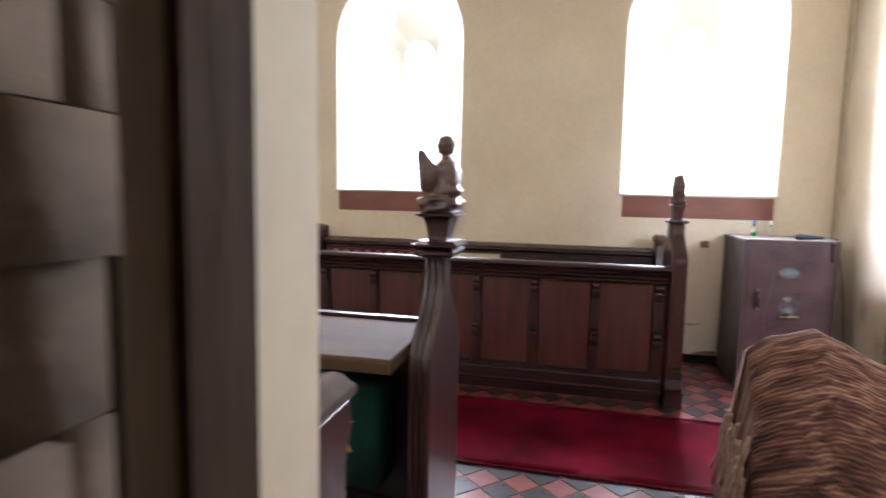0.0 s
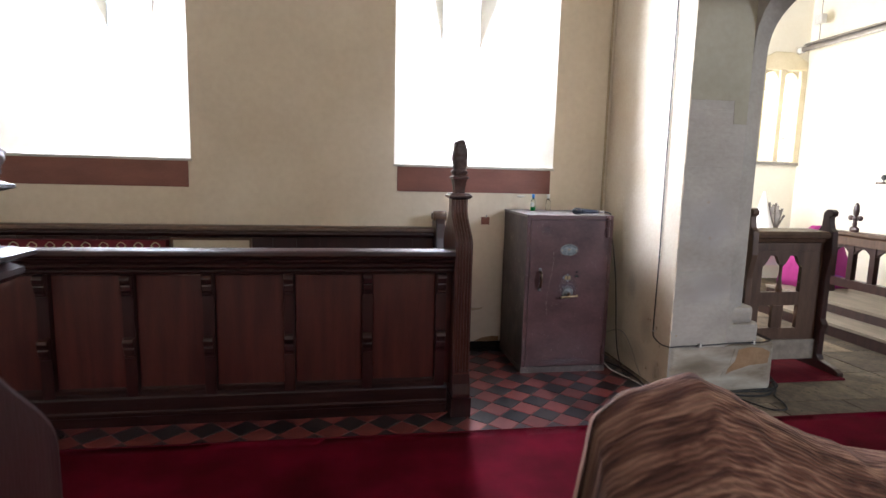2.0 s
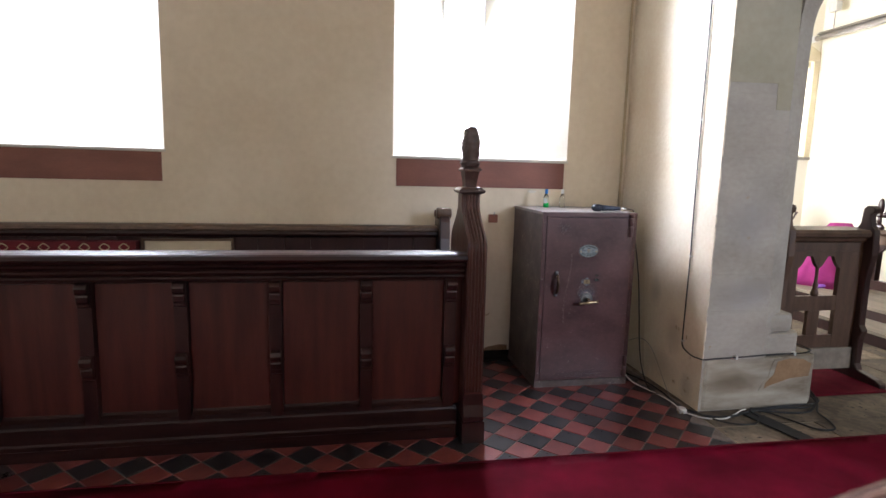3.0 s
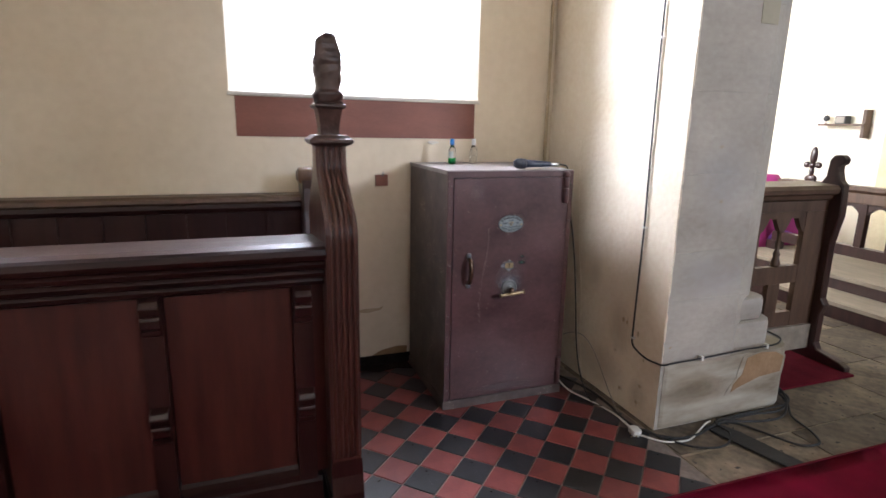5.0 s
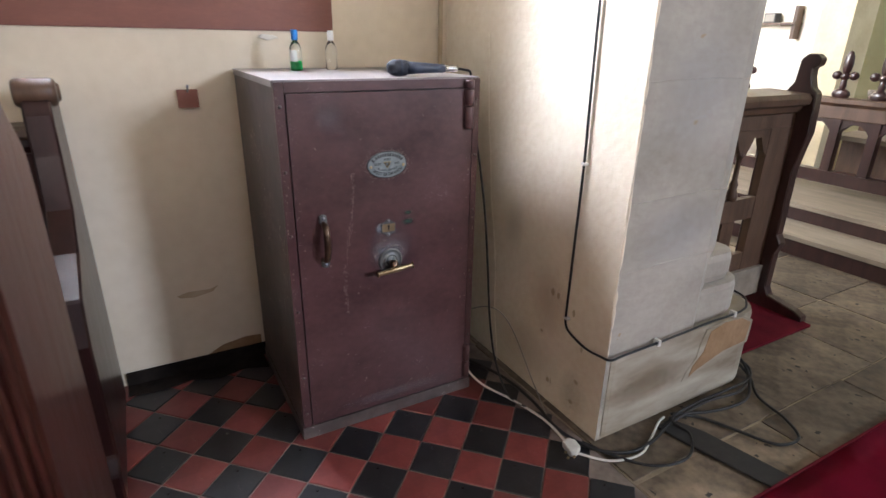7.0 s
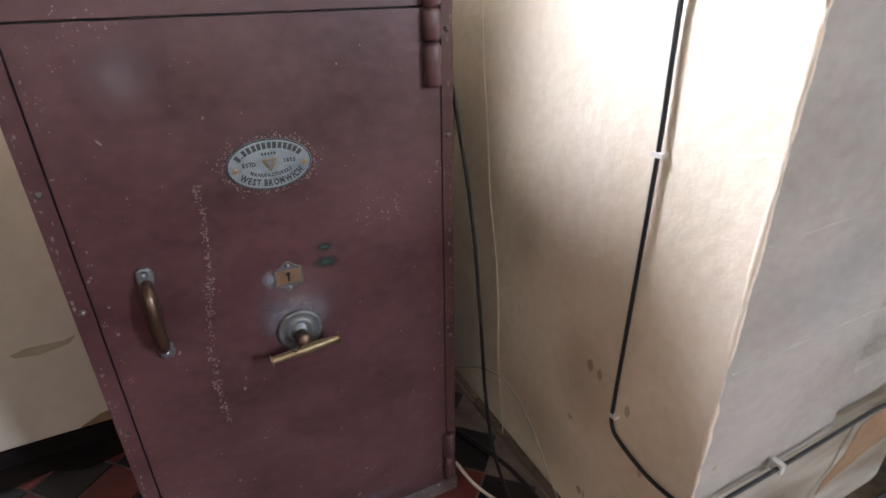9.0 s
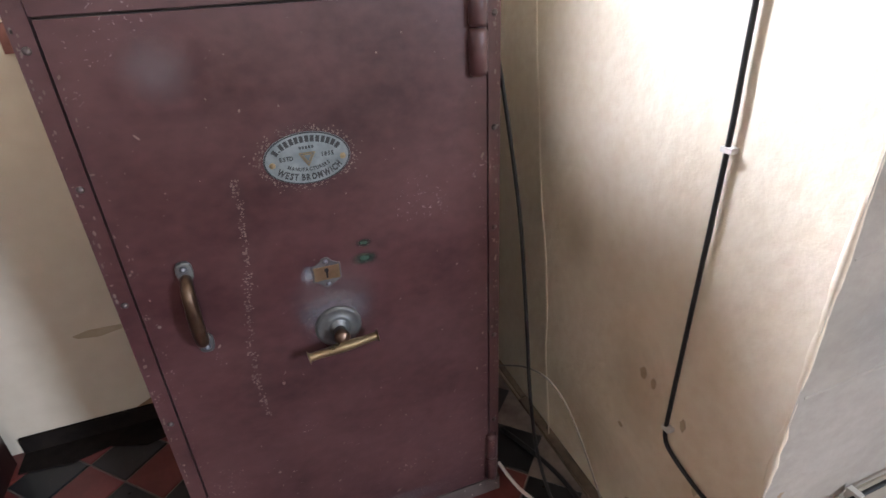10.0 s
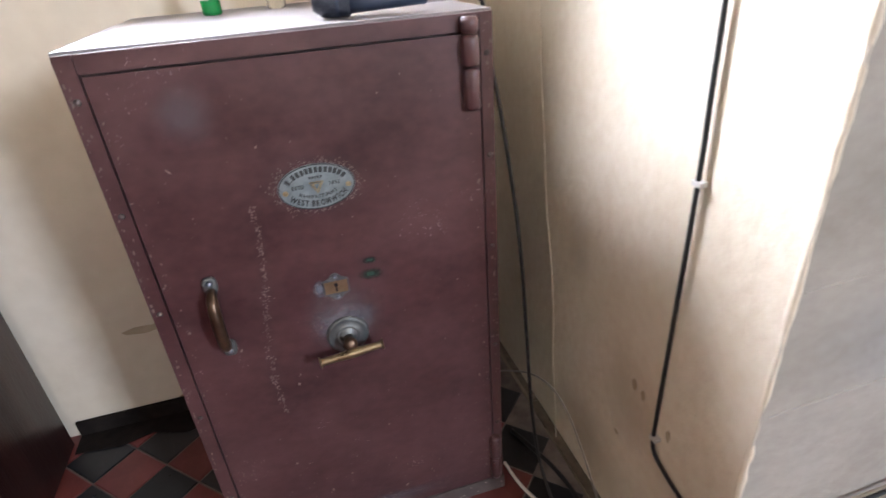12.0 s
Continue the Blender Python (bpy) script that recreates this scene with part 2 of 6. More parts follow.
CARPET_EDGE.node_tree.nodes["Principled BSDF"].inputs["Specular IOR Level"].default_value = 0.12
SAFE = material("maroon safe paint", (0.043, 0.0180, 0.0182), (0.104, 0.0480, 0.0465), 4.2, 0.35, 0.15, 0.22, 46, stretch=(0.9, 1, 1.3), spots=(0.22, 0.16, 0.15), spot_scale=110, spot_size=0.18, spot_mask=0.61, detail=8, fine=0.28)
SAFE_SIDE = material("soiled maroon safe side", (0.036, 0.025, 0.022), (0.130, 0.100, 0.088), 6, 0.5, 0.15, 0.4, 24, spots=(0.34, 0.28, 0.24), spot_scale=60, spot_size=0.18, spot_mask=0.54)
SAFE_TOP = material("dusty safe top", (0.12, 0.105, 0.10), (0.27, 0.245, 0.235), 7, 0.38, 0.12, 0.2, 40)
BARE_STEEL = material("bare worn steel", (0.13, 0.14, 0.16), (0.26, 0.27, 0.30), 20, 0.38, 0.1, 0.15, 90, metal=0.7)
PLATE = material("dull nickel plate", (0.13, 0.155, 0.155), (0.25, 0.285, 0.28), 30, 0.5, 0.1, 0.1, 120, metal=0.25)
LETTER = material("dark raised lettering", (0.018, 0.02, 0.02), (0.035, 0.038, 0.036), 30, 0.6, 0.1, 0.0, 120)
ROSE = material("dull blue grey steel", (0.080, 0.084, 0.082), (0.155, 0.160, 0.152), 22, 0.42, 0.1, 0.15, 90, metal=0.45)
BRASS = material("worn brass", (0.22, 0.165, 0.085), (0.42, 0.33, 0.19), 25, 0.30, 0.1, 0.1, 120, metal=0.75)
BRONZE = material("browned brass", (0.06, 0.036, 0.024), (0.13, 0.082, 0.05), 25, 0.30, 0.1, 0.1, 120, metal=0.7)
DARK = material("keyhole black", (0.004, 0.004, 0.004), (0.008, 0.008, 0.008), 10, 0.8, 0.05, 0)
GREEN_SMEAR = material("green paint smear", (0.022, 0.042, 0.030), (0.035, 0.058, 0.042), 20, 0.5, 0.1, 0.1)
RUB = worn_film("paint rubbed to grey metal", (0.22, 0.23, 0.25), 0.9, 0.42)
RUB_GREEN = worn_film("rubbed green paint", (0.020, 0.050, 0.032), 0.95, 0.5)
DAMP = worn_film("brown damp stain", (0.54, 0.42, 0.27), 0.20, 0.8, True)
BAND = worn_film("brown band stain", (0.30, 0.21, 0.12), 0.45, 0.8)
BLUISH = worn_film("blue grey limewash patch", (0.46, 0.47, 0.50), 0.20, 0.7)
RUB_PALE = worn_film("pale scuffs", (0.17, 0.125, 0.125), 0.5, 0.6)
BLACK_PVC = material("black cable", (0.006, 0.006, 0.006), (0.015, 0.0145, 0.014), 30, 0.55, 0.1, 0.1)
WHITE_PVC = material("white plastic", (0.55, 0.53, 0.48), (0.68, 0.66, 0.60), 30, 0.4, 0.1, 0.05)
CREAM_PVC = material("painted conduit", (0.42, 0.33, 0.20), (0.52, 0.43, 0.28), 20, 0.6, 0.1, 0.1)
RUBBER = material("black rubber strip", (0.010, 0.010, 0.010), (0.022, 0.021, 0.020), 30, 0.7, 0.1, 0.3)
MIC_BLUE = material("blue grey microphone body", (0.016, 0.024, 0.045), (0.03, 0.042, 0.07), 30, 0.4, 0.1, 0.05)
MIC_GRILLE = material("dark microphone grille", (0.012, 0.014, 0.022), (0.05, 0.055, 0.07), 60, 0.5, 0.1, 0.8, 500, metal=0.3)
CHROME = material("silver connector", (0.50, 0.49, 0.46), (0.66, 0.65, 0.62), 30, 0.25, 0.08, 0.05, metal=0.95)
CAP_BLUE = material("blue bottle cap", (0.01, 0.16, 0.50), (0.015, 0.20, 0.58), 20, 0.35, 0.05, 0.0)
CAP_WHITE = material("white bottle cap", (0.72, 0.72, 0.70), (0.8, 0.8, 0.78), 20, 0.35, 0.05, 0.0)
GEL = material("green gel", (0.01, 0.42, 0.08), (0.015, 0.50, 0.10), 20, 0.2, 0.05, 0.0)
CLEAR = pane_material("clear plastic", (0.93, 0.96, 0.95), 0.06)
LABEL_PAPER = material("pale bottle label", (0.62, 0.66, 0.62), (0.72, 0.75, 0.70), 20, 0.5, 0.05, 0.0)
GLASS = pane_material("old leaded glass", (0.96, 0.98, 0.97), 0.12)
LEAD = material("window lead", (0.10, 0.10, 0.10), (0.18, 0.18, 0.18), 30, 0.6, 0.1, 0.1, metal=0.3)
THROW = throw_material()
FRINGE = material("tan fringe yarn", (0.16, 0.085, 0.050), (0.32, 0.20, 0.125), 20, 0.95, 0.04, 0.6, 200, sheen=0.3)
KNEE_GREEN = material("dark green tapestry", (0.005, 0.055, 0.040), (0.010, 0.085, 0.062), 20, 0.9, 0.05, 0.8, 260)
YELLOW = material("yellow wool", (0.60, 0.42, 0.03), (0.72, 0.54, 0.06), 30, 0.9, 0.05, 0.6, 200)
PATCH_CREAM = material("cream tapestry", (0.42, 0.36, 0.22), (0.55, 0.48, 0.30), 12, 0.9, 0.05, 0.8, 260)
RED_WOOL = material("red wool", (0.40, 0.015, 0.02), (0.50, 0.03, 0.035), 30, 0.9, 0.05, 0.6, 200)
GREEN_WOOL = material("green wool", (0.10, 0.20, 0.05), (0.16, 0.27, 0.08), 30, 0.9, 0.05, 0.6, 200)
CUSHION_RED = material("dark red embroidered cloth", (0.11, 0.008, 0.014), (0.18, 0.014, 0.022), 14, 0.9, 0.05, 0.6, 240)
PINK = material("magenta cloth", (0.26, 0.012, 0.12), (0.36, 0.03, 0.19), 6, 0.85, 0.05, 0.4, 120)
PURPLE = material("purple cloth", (0.17, 0.05, 0.30), (0.24, 0.08, 0.38), 6, 0.85, 0.05, 0.4, 120)
WHITE_CLOTH = material("white linen", (0.78, 0.77, 0.74), (0.86, 0.85, 0.83), 6, 0.9, 0.05, 0.3, 120)
CREAM_BOARD = material("cream mount board", (0.55, 0.48, 0.33), (0.64, 0.57, 0.41), 6, 0.7, 0.05, 0.1)
GREY_METAL = material("grey painted metal", (0.22, 0.20, 0.17), (0.32, 0.29, 0.25), 10, 0.5, 0.1, 0.1, metal=0.2)
MASK_BLACK = material("black plastic case", (0.02, 0.02, 0.022), (0.04, 0.04, 0.042), 20, 0.5, 0.1, 0.1)
TWIG = material("dry grass", (0.16, 0.14, 0.12), (0.30, 0.27, 0.24), 20, 0.9, 0.05, 0.2)
GROUND = material("grass", (0.05, 0.09, 0.03), (0.09, 0.13, 0.05), 2, 0.95, 0.03, 0.3, 20)
HEDGE = material("far trees", (0.03, 0.06, 0.02), (0.07, 0.11, 0.04), 2, 0.95, 0.03, 0.3, 20)


def glow_material(name, color, strength):
    m = bpy.data.materials.new(name)
    m.use_nodes = True
    n = m.node_tree.nodes
    e = n.new("ShaderNodeEmission")
    e.inputs["Color"].default_value, e.inputs["Strength"].default_value = (*color, 1), strength
    m.node_tree.links.new(e.outputs[0], n["Material Output"].inputs[0])
    return m


OVERCAST = glow_material("bright sky", (0.98, 0.99, 1.0), 7.0)


# ---- mesh helpers ----
def link_mesh(name, bm, mat, smooth=False):
    me = bpy.data.meshes.new(name)
    bmesh.ops.recalc_face_normals(bm, faces=bm.faces)
    if smooth:
        for f in bm.faces:
            f.smooth = True
    bm.to_mesh(me)
    bm.free()
    for one in (mat if isinstance(mat, (list, tuple)) else [mat]):
        me.materials.append(one)
    return new(name, me)


def part(name, bm, mat, parent=None, label="", smooth=False):
    ob = link_mesh(name, bm, mat, smooth)
    ob.parent = parent
    if parent is not None and parent.matrix_basis != Matrix():
        chain = parent.matrix_basis.copy()
        up = parent.parent
        while up is not None:
            chain = up.matrix_basis @ chain
            up = up.parent
        ob.matrix_parent_inverse = chain.inverted()
    return tagged(ob, label)


def thing(name, label, category, at=(0, 0, 0), group=""):
    e = new(name)
    e.empty_display_size = 0.1
    e.location = at
    return tagged(e, label, category, group)


def structure(name, bm, mat, label="", smooth=False):
    return tagged(link_mesh(name, bm, mat, smooth), label, "", "", "structure")


def bevelled(bm, width=0.004, seg=1):
    if width:
        bmesh.ops.bevel(bm, geom=[e for e in bm.edges if len(e.link_faces) == 2 and e.calc_face_angle(0) > 0.6], offset=width, segments=seg, profile=0.6, affect="EDGES", clamp_overlap=True)
    return bm


def add_box(bm, x0, x1, y0, y1, z0, z1):
    vs = [bm.verts.new((x, y, z)) for x in (x0, x1) for y in (y0, y1) for z in (z0, z1)]
    for q in ((0, 1, 3, 2), (4, 6, 7, 5), (0, 4, 5, 1), (2, 3, 7, 6), (0, 2, 6, 4), (1, 5, 7, 3)):
        bm.faces.new([vs[i] for i in q])
    return vs


def box(x0, x1, y0, y1, z0, z1, bev=0.004, seg=1):
    bm = bmesh.new()
    add_box(bm, x0, x1, y0, y1, z0, z1)
    return bevelled(bm, bev, seg)


def prism(points, axis, a, b, bev=0.0, seg=1):
    """A polygon extruded along an axis. axis x: points are (y, z); y: (x, z); z: (x, y)."""
    bm = bmesh.new()

    def put(p, v):
        return {"x": (v, p[0], p[1]), "y": (p[0], v, p[1]), "z": (p[0], p[1], v)}[axis]
    lo = [bm.verts.new(put(p, a)) for p in points]
    hi = [bm.verts.new(put(p, b)) for p in points]
    n = len(points)
    bm.faces.new(lo)
    bm.faces.new(hi)
    for i in range(n):
        bm.faces.new((lo[i], lo[(i + 1) % n], hi[(i + 1) % n], hi[i]))
    bmesh.ops.recalc_face_normals(bm, faces=bm.faces)
    return bevelled(bm, bev, seg)


def lathe(profile, centre, axis="z", seg=20):
    """Turns (radius, height) pairs about an axis through centre."""
    bm = bmesh.new()
    rings = []
    for r, h in profile:
        ring = []
        for i in range(seg):
            a = 2 * math.pi * i / seg
            u, v = r * math.cos(a), r * math.sin(a)
            p = {"z": (u, v, h), "y": (u, h, v), "x": (h, u, v)}[axis]
            ring.append(bm.verts.new([p[k] + centre[k] for k in range(3)]))
        rings.append(ring)
    for a, b in zip(rings, rings[1:]):
        for i in range(seg):
            bm.faces.new((a[i], a[(i + 1) % seg], b[(i + 1) % seg], b[i]))
    bm.faces.new(rings[0])
    bm.faces.new(rings[-1])
    return bm


def smooth_path(points, steps=6):
    pts = [Vector(p) for p in points]
    out = []
    for i in range(len(pts) - 1):
        p0, p1, p2, p3 = pts[max(i - 1, 0)], pts[i], pts[i + 1], pts[min(i + 2, len(pts) - 1)]
        for k in range(steps):
            t = k / steps
            out.append(0.5 * (2 * p1 + (p2 - p0) * t + (2 * p0 - 5 * p1 + 4 * p2 - p3) * t * t + (3 * p1 - p0 - 3 * p2 + p3) * t ** 3))
    return out + [pts[-1]]


def tube(points, radius, seg=8, steps=6, bm=None):
    bm = bm or bmesh.new()
    path = smooth_path(points, steps) if steps > 1 else [Vector(p) for p in points]
    rings = []
    side = None
    for i, p in enumerate(path):
        d = (path[min(i + 1, len(path) - 1)] - path[max(i - 1, 0)]).normalized()
        if side is None:
            side = d.cross(Vector((0, 0, 1)))
            if side.length < 0.05:
                side = d.cross(Vector((0, 1, 0)))
        else:
            side = side - d * side.dot(d)
            if side.length < 1e-4:
                side = d.orthogonal()
        side.normalize()
        up = side.cross(d)
        r = radius(i / (len(path) - 1)) if callable(radius) else radius
        rings.append([bm.verts.new(p + r * (math.cos(2 * math.pi * k / seg) * side + math.sin(2 * math.pi * k / seg) * up)) for k in range(seg)])
    for a, b in zip(rings, rings[1:]):
        for k in range(seg):
            bm.faces.new((a[k], a[(k + 1) % seg], b[(k + 1) % seg], b[k]))
    bm.faces.new(rings[0])
    bm.faces.new(rings[-1])
    return bm


def blob(bm, centre, radii, seg=12, rough=0.0, seed=0.0):
    """An uneven ellipsoid added to bm."""
    made = bmesh.ops.create_uvsphere(bm, u_segments=seg, v_segments=max(6, seg * 2 // 3), radius=1)["verts"]
    for v in made:
        k = 1 + rough * noise.noise(v.co * 2.3 + Vector((seed, seed * 1.7, 3)))
        v.co = Vector([centre[i] + v.co[i] * radii[i] * k for i in range(3)])
    return made


# ---- chancel shell ----
NY, NT = 5.26, 6.02
CEIL_Z = 4.9
WINDOWS = [-4.64, -1.735, 1.065]
HALF, SILL, SPRING = 0.65, 1.495, 3.0
GHALF, GSILL, GSPRING = 0.17, 1.76, 3.0


def arch_line(cx, half, sill, spring, n=14):
    pts = [(cx - half, sill)]
    for i in range(n + 1):
        a = math.pi * (1 - i / n)
        pts.append((cx + half * math.cos(a), spring + half * math.sin(a)))
    return pts + [(cx + half, sill)]


def wall_north():
    """One wall of plaster with splayed round-headed reveals cut through it."""
    bm = bmesh.new()
    x0, x1 = -7.0, 2.75
    edges = [x0, -3.2, -0.35, x1]
    for cx, a, b in zip(WINDOWS, edges, edges[1:]):
        inner = [bm.verts.new((x, NY, z)) for x, z in arch_line(cx, HALF, SILL, SPRING)]
        outer = [bm.verts.new((x, NT, z)) for x, z in arch_line(cx, GHALF, GSILL, GSPRING)]
        for p, q, r, s in zip(inner, inner[1:], outer[1:], outer):
            f = bm.faces.new((p, q, r, s))
            f.material_index = 1
        f = bm.faces.new((inner[0], inner[-1], outer[-1], outer[0]))
        f.material_index = 1
        n = len(inner)
        for y, ring in ((NY, inner), (NT, outer)):
            bl, br, tl, tr = [bm.verts.new((x, y, z)) for x, z in ((a, 0), (b, 0), (a, CEIL_Z), (b, CEIL_Z))]
            bm.faces.new((bl, br, ring[-1], ring[0]))
            mid = n // 2
            bm.faces.new([tl, bl] + ring[:mid + 1])
            bm.faces.new([tr, br] + ring[:mid - 1:-1])
            bm.faces.new((tl, ring[mid], tr))
    wall = structure("wall_north", bm, [PLASTER, SPLAY], "cream limewashed plaster wall with deep splayed windows")
    return wall


wall_north()
for k, cx in enumerate(WINDOWS):
    win = thing("window_%d" % (k + 1), "round-headed lancet window with leaded panes", "window", (cx, NT, GSILL))
    win["kind"] = "structure"
    pane = part("pane", prism(arch_line(cx, GHALF, GSILL, GSPRING), "y", NT + 0.010, NT + 0.014), GLASS, win)
    pane.visible_shadow = False
    bm = bmesh.new()
    for sgn in (-1, 1):
        for j in range(-4, 12):
            z = GSILL + j * 0.16
            p, q = Vector((cx - GHALF, NT - 0.004, z)), Vector((cx + GHALF, NT - 0.004, z + 0.34))
            if sgn < 0:
                p.z, q.z = q.z, p.z
            for e, f in ((p, q), (q, p)):
                if e.z < GSILL:
                    s = (GSILL - e.z) / (f.z - e.z) if f.z > GSILL else 1
                    e.xyz = e + (f - e) * s
                if e.z > GSPRING + 0.12:
                    s = (e.z - GSPRING - 0.12) / (e.z - f.z) if f.z < GSPRING + 0.12 else 1
                    e.xyz = e + (f - e) * s
            if (p - q).length > 0.02:
                tube([p, q], 0.0025, 4, 1, bm)
    part("lead_lattice", bm, LEAD, win)
    rim = bmesh.new()
    line = [(x, NT - 0.006, z) for x, z in arch_line(cx, GHALF - 0.008, GSILL + 0.008, GSPRING)]
    tube(line + [line[0]], 0.004, 5, 1, rim)
    part("lead_border", rim, LEAD, win)
    # the brown apron below the sill, in a shallow frame of lime plaster
    a = thing("sill_board", "brown painted board below the window sill", "board", (cx, NY, 1.29), "boards below the windows")
    part("board", box(cx - 0.625, cx + 0.630, NY - 0.006, NY + 0.02, 1.295, SILL - 0.008, 0.003), APRON, a)
    part("lip", prism([(cx - 0.66, SILL - 0.006), (cx + 0.66, SILL - 0.010), (cx + 0.655, SILL + 0.012), (cx - 0.655, SILL + 0.014)], "y", NY - 0.016, NY + 0.03, 0.004), SPLAY, a, "rounded plaster lip")

# arch wall: x 2.19 to 2.78, opening with a low arch
AX0, AX1 = 2.19, 2.76
YC, AH, ASP, ARISE = 3.00, 1.25, 2.15, 0.50
SY_IN = -0.45


def arch_wall():
    """The inner order of the arch: a wall with a low arched hole and a broad chamfer."""
    bm = bmesh.new()
    n = 30
    faces = []
    for x, half, lift in ((2.60, AH - 0.08, 0.07), (AX1, AH, 0.0)):
        ring_pts = [(YC - half, 0.0), (YC - half, ASP)] + [(YC - half * math.cos(math.pi * i / n), ASP + (ARISE + lift) * (1 - abs(math.cos(math.pi * i / n)) ** 3) ** 0.286) for i in range(1, n)] + [(YC + half, ASP), (YC + half, 0.0)]
        faces.append([bm.verts.new((x, y, z)) for y, z in ring_pts])
    for i in range(len(faces[0]) - 1):
        f = bm.faces.new((faces[0][i], faces[0][i + 1], faces[1][i + 1], faces[1][i]))
        f.material_index = 1
    for x, ring, lo, hi in ((2.60, faces[0], SPIER + 0.02, NPIER - 0.02 + 0.04), (AX1, faces[1], -4.4, 6.02)):
        top = 3.75 if x < AX1 else CEIL_Z
        bl, tl, br, tr = [bm.verts.new((x, y, z)) for y, z in ((lo, 0), (lo, top), (hi, 0), (hi, top))]
        m = len(ring) // 2
        bm.faces.new([tl, bl] + ring[:m + 1])
        bm.faces.new([tr, br] + ring[:m - 1:-1])
        bm.faces.new((tl, ring[m], tr))
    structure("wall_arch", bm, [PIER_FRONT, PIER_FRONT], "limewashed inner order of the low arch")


NPIER, SPIER = 4.17, 1.83
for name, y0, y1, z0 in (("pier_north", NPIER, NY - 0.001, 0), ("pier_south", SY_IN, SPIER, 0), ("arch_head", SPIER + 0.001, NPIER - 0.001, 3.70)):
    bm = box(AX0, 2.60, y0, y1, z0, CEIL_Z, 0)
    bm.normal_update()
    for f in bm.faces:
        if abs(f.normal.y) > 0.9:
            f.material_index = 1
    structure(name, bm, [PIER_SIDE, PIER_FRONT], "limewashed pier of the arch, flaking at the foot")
arch_wall()

# plinth, base moulding and bare stone patch at the foot of the arch
def rounded_plan(x0, x1, y0, y1, r, n=6):
    pts = [(x0, y1), (x0, y0)]
    for i in range(n + 1):
        a = -math.pi / 2 + math.pi / 2 * i / n
        pts.append((x1 - r + r * math.cos(a), y0 + r + r * math.sin(a)))
    return pts + [(x1, y1)]


structure("plinth", prism(rounded_plan(2.205, 3.03, 4.162, 4.75, 0.12), "z", 0.0, 0.325, 0.02, 2), PLINTH, "worn limewashed stone plinth")
structure("base_moulding", prism(rounded_plan(2.5, 2.90, 4.185, 4.6, 0.10), "z", 0.325, 0.47, 0.025, 2), PIER_FRONT, "grey stone base moulding")
structure("base_moulding", prism(rounded_plan(2.6, 2.85, 4.20, 4.6, 0.08), "z", 0.47, 0.585, 0.03, 2), PIER_FRONT, "grey stone base moulding")
structure("stone_patch", prism([(2.62, 0.13), (2.66, 0.15), (2.80, 0.19), (2.93, 0.20), (2.94, 0.28), (2.88, 0.31), (2.78, 0.318), (2.70, 0.30), (2.68, 0.22), (2.63, 0.17)], "y", 4.1565, 4.17, 0.001), RAW_STONE, "bare ochre stone where plaster has fallen")
structure("plaster_edge", prism([(2.585, 0.118), (2.62, 0.112), (2.66, 0.138), (2.80, 0.176), (2.95, 0.188), (2.955, 0.285), (2.89, 0.318), (2.78, 0.3245), (2.675, 0.312), (2.655, 0.26), (2.645, 0.20), (2.60, 0.150)], "y", 4.1585, 4.17, 0.002), PLINTH, "broken white plaster edge")

# chancel south wall with the doorway that the walk starts in, end wall, ceilings
SY0, SY1 = -0.45, 0.53
structure("wall_south", box(-7.0, -0.272, SY0, SY1 - 0.13, 0, CEIL_Z, 0), RUBBLE, "dark rubble stone wall")
structure("wall_south", box(-7.0, -0.262, SY1 - 0.13, SY1, 0, CEIL_Z, 0.006), PLASTER, "cream plaster wall edge beside the doorway")
structure("wall_south", box(-0.262, 1.0, SY0, SY1, 2.4, CEIL_Z, 0), PLASTER, "plaster over the doorway")
frame_thing = thing("door_1", "dark wooden door frame in a stone jamb", "door frame", (-0.27, 0.33, 0))
frame_thing["kind"] = "structure"
part("jamb", box(-0.285, -0.252, 0.315, 0.398, 0, 2.38, 0.006), DOORWOOD, frame_thing)
part("stop", box(-0.285, -0.262, 0.268, 0.312, 0, 2.38, 0.005), DOORWOOD_PALE, frame_thing)
random.seed(4)
stones = bmesh.new()
z = 0.0
while z < 2.3:
    hgt = random.uniform(0.06, 0.13)
    y = SY0
    while y < 0.25:
        w = random.uniform(0.07, 0.16)
        verts = add_box(stones, -0.30, -0.268 + random.uniform(0, 0.022), y + 0.001, max(min(y + w, 0.262), y + 0.03) - 0.001, z + 0.001, z + hgt - 0.001)
        y += w
    z += hgt
bevelled(stones, 0.012, 2)
structure("rubble_jamb", stones, RUBBLE, "rough rubble stones of the doorway jamb", True)
structure("wall_vestry", box(-1.6, -1.5, -2.6, SY0, 0, 2.7, 0), RUBBLE, "rubble wall of the passage")
structure("wall_vestry", box(1.6, 1.7, -2.6, SY0, 0, 2.7, 0), RUBBLE, "rubble wall of the passage")
structure("wall_vestry", box(-1.6, 1.7, -2.7, -2.6, 0, 2.7, 0), RUBBLE, "rubble wall of the passage")
structure("ceiling_vestry", box(-1.6, 1.7, -2.7, SY0, 2.7, 2.8, 0), CEIL, "plain passage ceiling")


